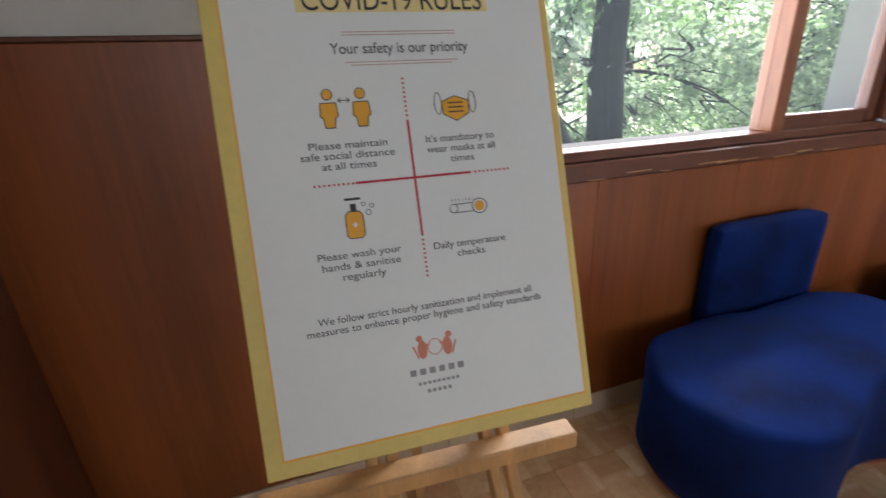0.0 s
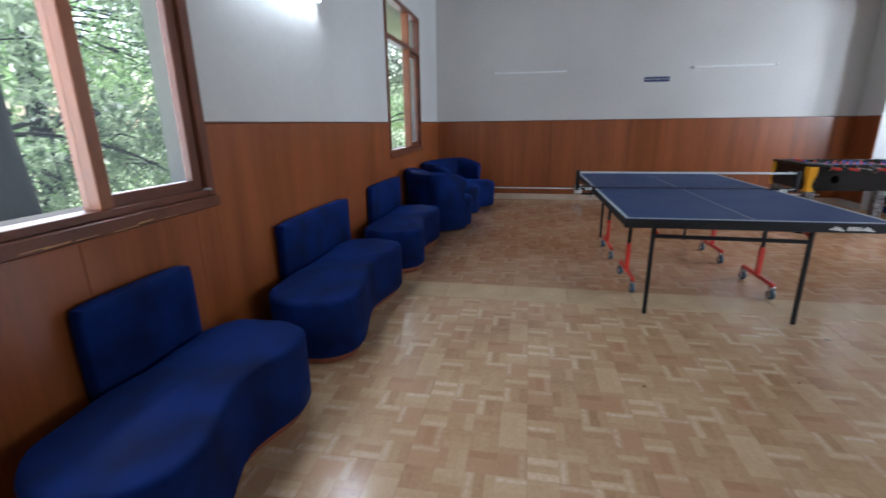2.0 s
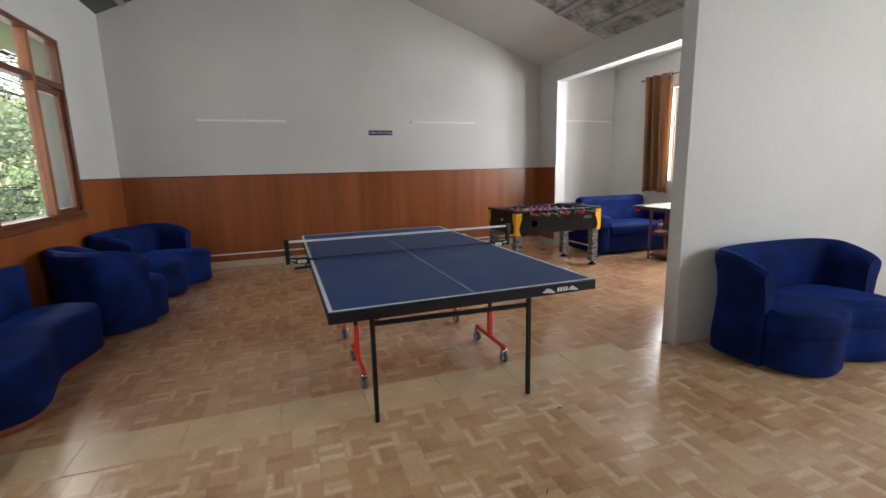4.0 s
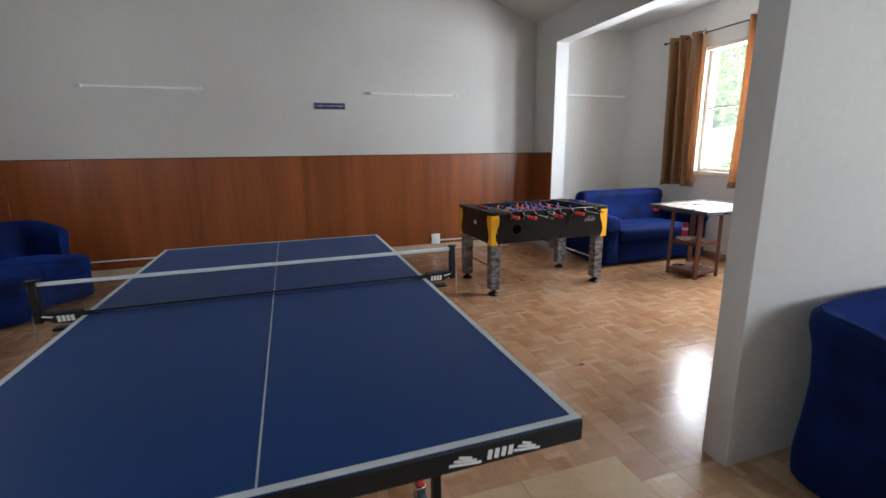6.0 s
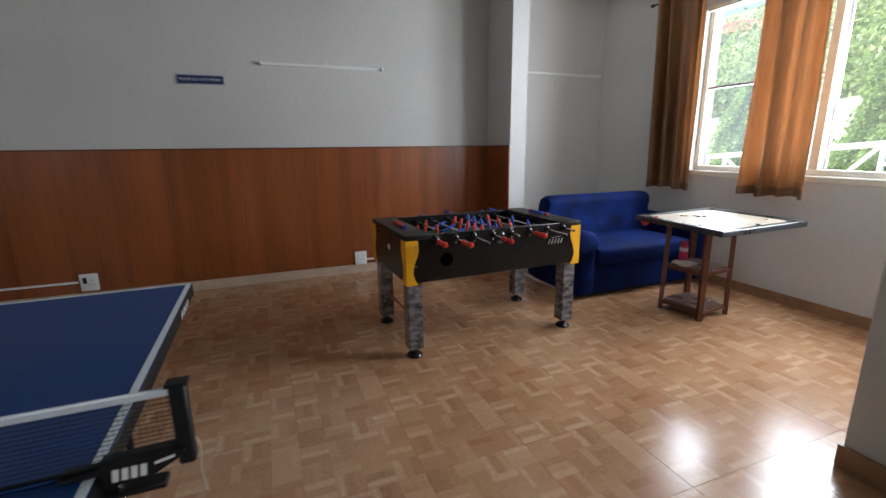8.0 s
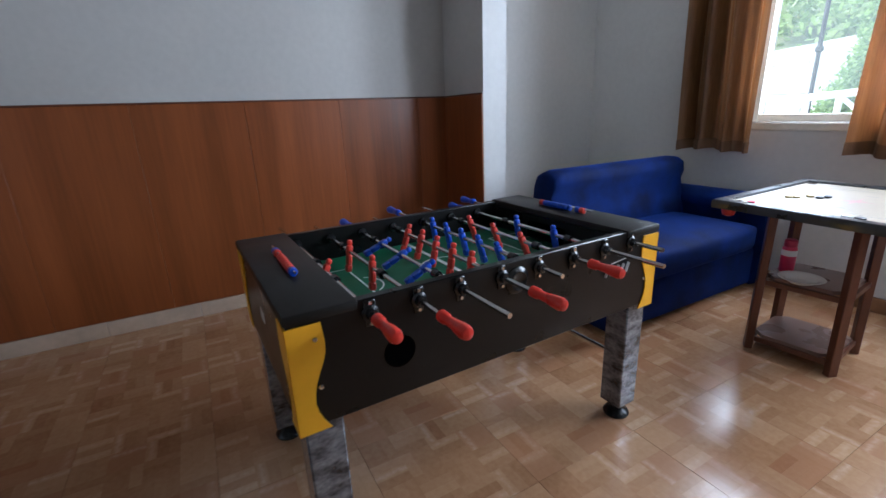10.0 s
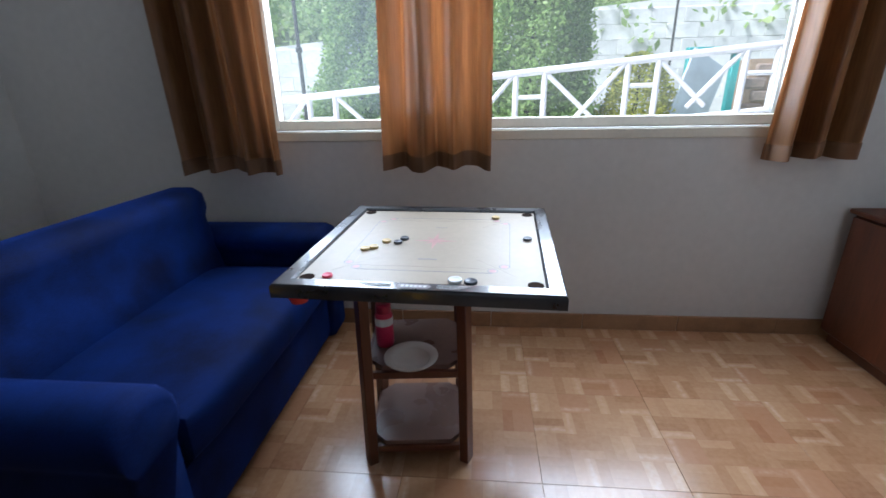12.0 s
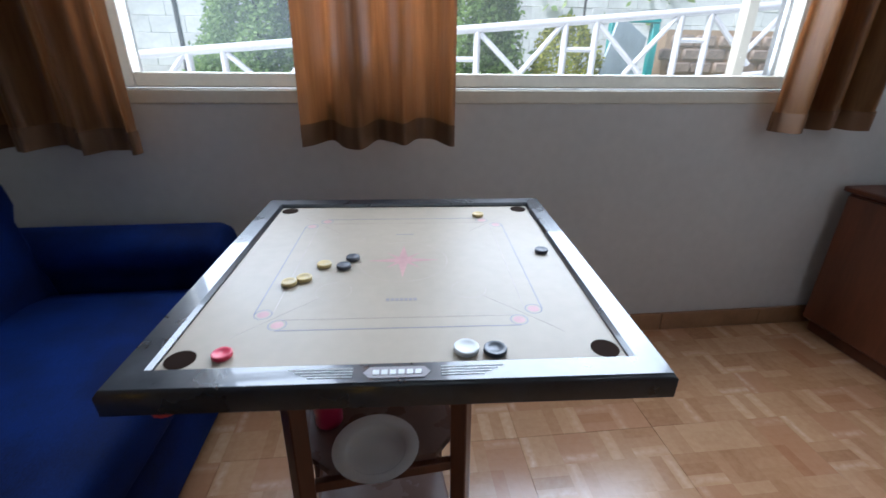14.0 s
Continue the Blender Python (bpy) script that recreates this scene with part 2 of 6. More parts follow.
def parquet_mat(name, tint):
    """Glossy floor tiles printed with a basket weave of short wood strips."""
    m = bpy.data.materials.new(name)
    m.use_nodes = True
    n, l = m.node_tree.nodes, m.node_tree.links
    b = n["Principled BSDF"]

    def op(kind, a, c=None, d=None):
        q = n.new("ShaderNodeMath")
        q.operation = kind
        for i, v in enumerate((a, c, d)):
            if v is None:
                continue
            if isinstance(v, (int, float)):
                q.inputs[i].default_value = v
            else:
                l.new(v, q.inputs[i])
        return q.outputs[0]

    geo, sep = n.new("ShaderNodeNewGeometry"), n.new("ShaderNodeSeparateXYZ")
    l.new(geo.outputs["Position"], sep.inputs[0])
    px = op("MULTIPLY", sep.outputs[0], 8.0)
    py = op("MULTIPLY_ADD", sep.outputs[1], 8.0, 0.16)
    cx, cy, fx, fy = op("FLOOR", px), op("FLOOR", py), op("FRACT", px), op("FRACT", py)
    par = op("PINGPONG", op("ADD", cx, cy), 1.0)
    s = op("ADD", op("MULTIPLY", fx, par), op("MULTIPLY", fy, op("SUBTRACT", 1.0, par)))
    s3 = op("MULTIPLY", s, 3.0)
    k, f = op("FLOOR", s3), op("FRACT", s3)
    comb = n.new("ShaderNodeCombineXYZ")
    tx, ty = op("FLOOR", op("MULTIPLY", op("ADD", cx, -2.0), 0.25)), op("FLOOR", op("MULTIPLY", cy, 0.25))
    turn = op("PINGPONG", op("MULTIPLY_ADD", ty, 3.0, tx), 1.0)
    for i, v in enumerate((op("MULTIPLY_ADD", turn, 7.0, op("FLOORED_MODULO", cx, 4.0)), op("FLOORED_MODULO", cy, 4.0), k)):
        l.new(v, comb.inputs[i])
    wn = n.new("ShaderNodeTexWhiteNoise")
    wn.noise_dimensions = "3D"
    l.new(comb.outputs[0], wn.inputs[0])
    big = n.new("ShaderNodeTexNoise")
    big.inputs["Scale"].default_value, big.inputs["Detail"].default_value = 1.3, 4
    l.new(geo.outputs["Position"], big.inputs[0])
    grain = n.new("ShaderNodeTexNoise")
    grain.inputs["Scale"].default_value, grain.inputs["Detail"].default_value = 45, 4
    l.new(geo.outputs["Position"], grain.inputs[0])
    comb2, wn2, sep2 = n.new("ShaderNodeCombineXYZ"), n.new("ShaderNodeTexWhiteNoise"), n.new("ShaderNodeSeparateColor")
    for i, w in enumerate((op("MULTIPLY_ADD", turn, 7.0, op("FLOORED_MODULO", cx, 4.0)), op("FLOORED_MODULO", cy, 4.0))):
        l.new(w, comb2.inputs[i])
    comb2.inputs[2].default_value = 7.3
    l.new(comb2.outputs[0], wn2.inputs[0])
    l.new(wn2.outputs["Color"], sep2.inputs[0])
    ramp = n.new("ShaderNodeValToRGB")
    v = op("ADD", op("MULTIPLY_ADD", wn.outputs[0], 0.36, op("MULTIPLY", sep2.outputs[0], 0.15)), op("MULTIPLY_ADD", big.outputs[0], 0.6, op("MULTIPLY_ADD", grain.outputs[0], 0.38, -0.28)))
    l.new(v, ramp.inputs[0])
    e = ramp.color_ramp.elements
    e[0].position, e[1].position = 0.05, 0.95
    e[0].color, e[1].color = (0.36, 0.20, 0.11, 1), (0.80, 0.67, 0.49, 1)
    for p, c in ((0.35, (0.52, 0.34, 0.195, 1)), (0.70, (0.65, 0.48, 0.305, 1))):
        x = e.new(p)
        x.color = c

    def blend(share, under, over):
        mx = n.new("ShaderNodeMix")
        mx.data_type = "RGBA"
        l.new(share, mx.inputs[0])
        l.new(under, mx.inputs[6])
        mx.inputs[7].default_value = over
        return mx.outputs[2]

    # reddish blocks, then thin pale streaks along some strips
    out = blend(op("MULTIPLY", op("GREATER_THAN", sep2.outputs[2], 0.70), 0.45), ramp.outputs[0], (0.46, 0.235, 0.13, 1))
    band = op("MAXIMUM", op("SUBTRACT", 1.0, op("MULTIPLY", op("ABSOLUTE", op("SUBTRACT", f, 0.5)), 2.6)), 0.0)
    streak = op("MULTIPLY", op("MULTIPLY", op("MULTIPLY_ADD", sep2.outputs[1], 0.7, 0.25), band), op("MULTIPLY", op("GREATER_THAN", wn.outputs[0], 0.80), op("MULTIPLY_ADD", grain.outputs[0], 1.5, -0.35)))
    out = blend(streak, out, (0.86, 0.78, 0.68, 1))
    mul = n.new("ShaderNodeVectorMath")
    mul.operation = "SCALE"
    l.new(out, mul.inputs[0])
    l.new(op("SUBTRACT", 1.0, op("MULTIPLY", op("LESS_THAN", f, 0.05), 0.05)), mul.inputs["Scale"])
    tn = n.new("ShaderNodeVectorMath")
    tn.operation = "MULTIPLY"
    tn.inputs[1].default_value = tint
    l.new(mul.outputs[0], tn.inputs[0])
    l.new(tn.outputs[0], b.inputs["Base Color"])
    l.new(op("MULTIPLY_ADD", big.outputs[0], 0.16, op("MULTIPLY_ADD", grain.outputs[0], 0.10, 0.08)), b.inputs["Roughness"])
    b.inputs["Specular IOR Level"].default_value = 0.7
    bp = n.new("ShaderNodeBump")
    bp.inputs["Strength"].default_value, bp.inputs["Distance"].default_value = 0.05, 0.004
    l.new(op("ADD", grain.outputs[0], op("MULTIPLY", big.outputs[0], 2.0)), bp.inputs["Height"])
    l.new(bp.outputs[0], b.inputs["Normal"])
    return m


def veil(m, share, color):
    """Lets part of the light through a cloth, or clouds a dusty pane."""
    n, l = m.node_tree.nodes, m.node_tree.links
    out = n["Material Output"]
    src = out.inputs[0].links[0].from_socket
    tr, mx = n.new("ShaderNodeBsdfTranslucent"), n.new("ShaderNodeMixShader")
    tr.inputs[0].default_value = (*color, 1)
    mx.inputs[0].default_value = share
    l.new(src, mx.inputs[1])
    l.new(tr.outputs[0], mx.inputs[2])
    l.new(mx.outputs[0], out.inputs[0])
    return m


M_HEM = mat("curtain_hem", (0.13, 0.062, 0.024), 0.6, vary=0.25, scale=6, fine=200, bump=0.06, sheen=0.2)
veil(M_CURTAIN, 0.04, (0.50, 0.25, 0.09))
M_GLASS = veil(glass_mat("window_glass"), 0.006, (0.9, 0.9, 0.8))
M_DUSTY = veil(glass_mat("dusty_glass"), 0.011, (0.85, 0.9, 0.88))
M_HAZY = veil(glass_mat("weathered_glass"), 0.008, (0.85, 0.9, 0.9))
M_TILE = parquet_mat("parquet_print_tile", (1.10, 1.04, 0.96))
M_TILE2 = parquet_mat("pinkish_parquet_print_tile", (0.82, 0.67, 0.58))
M_STRIP = mat("plain_tan_tile", (0.60, 0.42, 0.24), 0.24, vary=0.12, scale=4, fine=30, bump=0.01, rand=0.05)
M_LEAF = mat("dry_leaf", (0.07, 0.035, 0.015), 0.8, vary=0.3)

# ---- building blocks ----
def box(bm, x0, x1, y0, y1, z0, z1, bevel=0.0, seg=1):
    vs = [bm.verts.new((x, y, z)) for x in (x0, x1) for y in (y0, y1) for z in (z0, z1)]
    fs = [bm.faces.new([vs[i] for i in q]) for q in ((0, 1, 3, 2), (4, 6, 7, 5), (0, 4, 5, 1), (2, 3, 7, 6), (0, 2, 6, 4), (1, 5, 7, 3))]
    if bevel:
        es = {e for f in fs for e in f.edges}
        bmesh.ops.bevel(bm, geom=list(es), offset=bevel, segments=seg, affect="EDGES", profile=0.5)
    return bm


def bar(bm, a, b, r, sides=10, r2=None):
    """A round bar from a to b."""
    a, b = Vector(a), Vector(b)
    q = (b - a).to_track_quat("Z", "Y").to_matrix()
    r2 = r if r2 is None else r2
    ra, rb = [], []
    for i in range(sides):
        u = Vector((math.cos(2 * math.pi * i / sides), math.sin(2 * math.pi * i / sides), 0))
        ra.append(bm.verts.new(a + q @ (u * r)))
        rb.append(bm.verts.new(b + q @ (u * r2)))
    for i in range(sides):
        j = (i + 1) % sides
        bm.faces.new((ra[i], ra[j], rb[j], rb[i]))
    bm.faces.new(ra[::-1])
    bm.faces.new(rb)
    return bm


def beam(bm, a, b, w, h, bevel=0.0):
    """A straight bar of w x h section from a to b."""
    a, b = Vector(a), Vector(b)
    d = b - a
    n0 = len(bm.verts)
    box(bm, -w / 2, w / 2, -h / 2, h / 2, 0, d.length, bevel)
    q = d.to_track_quat("Z", "Y").to_matrix()
    bm.verts.ensure_lookup_table()
    for v in bm.verts[n0:]:
        v.co = a + q @ v.co
    return bm


def lathe(bm, prof, c=(0, 0, 0), sides=24, m=None):
    """Turns a profile of (radius, height) about the upright axis through c."""
    rings = []
    for r, z in prof:
        ring = []
        for i in range(sides):
            a = 2 * math.pi * i / sides
            p = Vector((r * math.cos(a), r * math.sin(a), z))
            ring.append(bm.verts.new((m @ p if m else p) + Vector(c)))
        rings.append(ring)
    for p, q in zip(rings, rings[1:]):
        for i in range(sides):
            j = (i + 1) % sides
            bm.faces.new((p[i], p[j], q[j], q[i]))
    bm.faces.new(rings[0][::-1])
    bm.faces.new(rings[-1])
    return bm


def mesh_of(name, bm, material, angle=40):
    bmesh.ops.recalc_face_normals(bm, faces=bm.faces[:])
    me = bpy.data.meshes.new(name)
    for f in bm.faces:
        f.smooth = True
    bm.to_mesh(me)
    bm.free()
    me.set_sharp_from_angle(angle=radians(angle))
    me.materials.append(material)
    return me


def part(name, bm, material, parent=None, label="", angle=40):
    ob = new(name, mesh_of(name, bm, material, angle))
    if parent is not None:
        ob.parent = parent
    if label:
        ob["label"] = label
    return ob


def thing(name, m, label, category, group=""):
    ob = new(name)
    ob.empty_display_size = 0.1
    ob.matrix_basis = m
    return tagged(ob, label, category, group)


def struct(name, bm, material, label, category):
    return tagged(part(name, bm, material), label, category, kind="structure")



def lettering(text, size, at, material, parent, width):
    """Words in the built-in font, centred at a point and fitted to a width."""
    cu = bpy.data.curves.new("lettering", "FONT")
    cu.body, cu.size, cu.align_x, cu.align_y, cu.extrude = text, size, "CENTER", "CENTER", 0.0004
    tmp = bpy.data.objects.new("lettering", cu)
    me = bpy.data.meshes.new_from_object(tmp)
    bpy.data.objects.remove(tmp)
    xs = [v.co.x for v in me.vertices]
    k = width / max(1e-6, max(xs) - min(xs))
    mid = (max(xs) + min(xs)) / 2
    for v in me.vertices:
        v.co = ((v.co.x - mid) * k + at[0], v.co.y + at[1], v.co.z + at[2])
    me.materials.clear()
    me.materials.append(material)
    ob = new("lettering", me)
    ob.parent = parent
    return ob


B = bmesh.new

# ---- plan ----
XE, YN, YS, XW = 9.04, 1.18, -7.13, -0.105     # far wall, window wall, terrace window wall, near end
WH = 1.38                                      # top of the wainscot
YD, XSTUB = -5.49, 8.50                        # line of the beam, end of the stub wall
XP0, XP1, YP = 4.188, 4.315, -3.75               # cross wall beside the loveseat
WIN_A, WIN_B = (0.95, 2.87), (6.055, 7.69)     # windows in the panelled wall
ZS, ZT = 1.02, 2.83                            # their sill and head
YR, ZR, ZNE, ZSE = -1.28, 4.67, 3.50, 3.19     # ridge and eaves
WIN_C = (4.975, 7.61, 1.12, 2.68)               # terrace window
WIN_W = (-7.0, -5.0, 1.10, 2.68)               # unseen opening, assumed in the end wall to light the cross wall

# floor slab
struct("floor", box(B(), XW - 0.2, XE + 0.2, YS - 0.24, YN + 0.24, -0.12, -0.009), M_GROUT, "brown patterned tile floor, glossy and worn", "floor")

# panelled wall with two windows
bm = B()
y0, y1 = YN, YN + 0.24
xs = [XW - 0.2, WIN_A[0], WIN_A[1], WIN_B[0], WIN_B[1], XE + 0.2]
for i in range(0, 5, 2):
    box(bm, xs[i], xs[i + 1], y0, y1, 0, 3.6)
for w in (WIN_A, WIN_B):
    box(bm, w[0], w[1], y0, y1, 0, ZS)
    box(bm, w[0], w[1], y0, y1, ZT, 3.6)
struct("wall_north", bm, M_WALL, "white painted wall with two wooden windows", "wall")

# far gable wall
bm = B()
vs = [(YN + 0.24, 0), (YN + 0.24, ZNE), (YN, ZNE), (YR, ZR), (YD, ZSE), (YD, 3.4), (YS - 0.2, 3.4), (YS - 0.2, 0)]
f0 = [bm.verts.new((XE, y, z)) for y, z in vs]
f1 = [bm.verts.new((XE + 0.2, y, z)) for y, z in vs]
bm.faces.new(f0)
bm.faces.new(f1[::-1])
for i in range(len(vs)):
    j = (i + 1) % len(vs)
    bm.faces.new((f0[i], f1[i], f1[j], f0[j]))
struct("wall_east", bm, M_WALL2, "white painted gable wall, a little stained", "wall")

# stub wall, beam and pier that part the alcove from the room
JT = 0.195
struct("wall_alcove", box(B(), XSTUB, XE, YD - JT, YD, 0, ZSE), M_WALL, "white stub wall at the alcove opening", "wall")
struct("beam", box(B(), 5.10, XSTUB, YD - JT, YD, 2.84, ZSE), M_WALL, "white plastered beam over the alcove opening", "beam")
struct("wall_pier", box(B(), XP1, 5.10, YD - JT, -5.22, 0, ZSE), M_WALL, "white pier at the alcove opening", "wall")
struct("wall_cross", box(B(), XP0, XP1, YS, YP, 0, 3.75, 0.008, 2), M_WALL, "white painted cross wall beside the loveseat", "wall")
# terrace window wall
bm = B()
xs = [XW - 0.2, WIN_C[0], WIN_C[1], XE]
for i in (0, 2):
    box(bm, xs[i], xs[i + 1], YS - 0.24, YS, 0, 3.4)
for w in (WIN_C,):
    box(bm, w[0], w[1], YS - 0.24, YS, 0, w[2])
    box(bm, w[0], w[1], YS - 0.24, YS, w[3], 3.4)
struct("wall_south", bm, M_WALL2, "off-white wall below the curtained terrace window", "wall")
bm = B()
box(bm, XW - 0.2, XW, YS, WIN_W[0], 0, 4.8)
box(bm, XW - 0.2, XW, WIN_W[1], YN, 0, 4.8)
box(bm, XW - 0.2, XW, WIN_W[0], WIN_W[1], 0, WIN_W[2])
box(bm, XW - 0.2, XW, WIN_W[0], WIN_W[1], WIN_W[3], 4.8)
struct("wall_west", bm, M_WALL, "white painted end wall with an unseen, assumed window opening", "wall")

# sloped roof underside, foil and boards on purlins
def slope_z(y):
    return ZR + (ZNE - ZR) * (y - YR) / (YN - YR) if y > YR else ZR + (ZSE - ZR) * (y - YR) / (YD - YR)


def slope(bm, x0, x1, ya, yb, th=0.05, dz=0.0):
    vs = [bm.verts.new((x, y, slope_z(y) + dz + t)) for x in (x0, x1) for y in (ya, yb) for t in (0, th)]
    for q in ((0, 1, 3, 2), (4, 6, 7, 5), (0, 4, 5, 1), (2, 3, 7, 6), (0, 2, 6, 4), (1, 5, 7, 3)):
        bm.faces.new([vs[i] for i in q])


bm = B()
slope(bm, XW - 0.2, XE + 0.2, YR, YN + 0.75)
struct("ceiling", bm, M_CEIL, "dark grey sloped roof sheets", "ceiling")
bm = B()
slope(bm, XW - 0.2, 7.33, YD, YR)
struct("ceiling", bm, M_FOIL, "stained silver insulation under the roof", "ceiling")
bm = B()
slope(bm, 7.33, XE, YD, YR)
struct("ceiling", bm, M_WALL, "white sloped ceiling board", "ceiling")
struct("ceiling", box(B(), XW - 0.2, XE + 0.2, YS - 0.24, YD, 3.19, 3.3), M_WALL, "flat white alcove ceiling", "ceiling")
bm = B()
for k in range(5):
    y = YN - 0.32 - 0.5 * k
    slope(bm, XW, XE, y - 0.03, y + 0.03, 0.02, -0.022)
for k in range(8):
    y = YD + 0.3 + 0.5 * k
    slope(bm, XW, 7.33, y - 0.03, y + 0.03, 0.02, -0.022)
struct("trim", bm, M_STEEL, "grey metal purlins under the roof sheets", "purlin")

# ---- panelling, windows, skirting ----
def wall_panels(wall, pieces, axis):
    """Veneer boards of the wainscot: (start, end, bottom, top) along the wall."""
    for a, b, z0, z1 in pieces:
        bm = B()
        if axis == "x":
            box(bm, a + 0.0005, b - 0.0005, YN - 0.012, YN - 0.001, z0, z1, 0.0015)
        else:
            box(bm, XE - 0.012, XE - 0.001, a + 0.0005, b - 0.0005, z0, z1, 0.0015)
        part("panel", bm, M_PANEL, wall)


def cut(a, b, start, step):
    xs, x = [a], start
    while x < b - 0.05:
        if x > a + 0.05:
            xs.append(x)
        x += step
    return list(zip(xs, xs[1:] + [b]))


NORTH, EAST = bpy.data.objects["wall_north"], bpy.data.objects["wall_east"]
pcs = []
for a, b in cut(XW, WIN_A[0], -0.07, 0.61) + cut(WIN_A[1], WIN_B[0], 2.87, 0.61) + cut(WIN_B[1], XE - 0.012, 7.72, 0.61):
    pcs.append((a, b, 0.1, WH))
for w in (WIN_A, WIN_B):
    for a, b in cut(w[0], w[1], w[0] + 0.535, 0.61):
        pcs.append((a, b, 0.1, ZS - 0.063))
wall_panels(NORTH, pcs, "x")
wall_panels(EAST, [(a, b, 0.1, WH) for a, b in cut(YD, YN - 0.013, -5.24, 0.623)], "y")
bm = B()
box(bm, XSTUB + 0.002, XE - 0.013, YD + 0.001, YD + 0.012, 0.1, WH, 0.0015)
part("panel", bm, M_PANEL, bpy.data.objects["wall_alcove"])
bm = B()
for a, b in ((XW, WIN_A[0]), (WIN_A[1], WIN_B[0]), (WIN_B[1], XE - 0.012)):
    box(bm, a, b, YN - 0.017, YN - 0.0005, WH, WH + 0.012, 0.003)
box(bm, XE - 0.017, XE - 0.0005, YD + 0.013, YN - 0.018, WH, WH + 0.012, 0.003)
box(bm, XSTUB + 0.002, XE - 0.018, YD + 0.0005, YD + 0.017, WH, WH + 0.012, 0.003)
struct("trim", bm, M_WOOD, "thin dark bead along the top of the panelling", "trim")
bm = B()
box(bm, XW - 0.02, XW + 0.012, 0.72, YN - 0.013, 0.0, 1.42, 0.003)
struct("trim", bm, M_WOOD, "dark wooden door jamb in the corner", "trim")

# skirting tiles
bm = B()
for k in range(18):
    x = XW + k * 0.52
    box(bm, x, min(x + 0.517, XE - 0.014), YN - 0.016, YN - 0.0005, 0, 0.098, 0.002)
for k in range(13):
    y = YN - 0.017 - k * 0.52
    box(bm, XE - 0.016, XE - 0.0005, max(y - 0.517, YD + 0.001), y, 0, 0.098, 0.002)
struct("baseboard", bm, M_SKIRT2, "beige tile skirting under the panelling", "baseboard")
bm = B()
for k in range(9):
    x = XP1 + 0.02 + k * 0.52
    box(bm, x, min(x + 0.517, XE - 0.001), YS + 0.0005, YS + 0.016, 0, 0.092, 0.002)
for k in range(3):
    y = YD - 0.3 - k * 0.46
    box(bm, XE - 0.016, XE - 0.0005, y - 0.457, y, 0, 0.105, 0.002)
box(bm, XP1 + 0.001, 5.116, -5.2195, -5.204, 0, 0.105, 0.002)
box(bm, 5.1005, 5.116, YD - 0.29, -5.2195, 0, 0.105, 0.002)
struct("baseboard", bm, M_SKIRT, "brown tile skirting in the alcove", "baseboard")


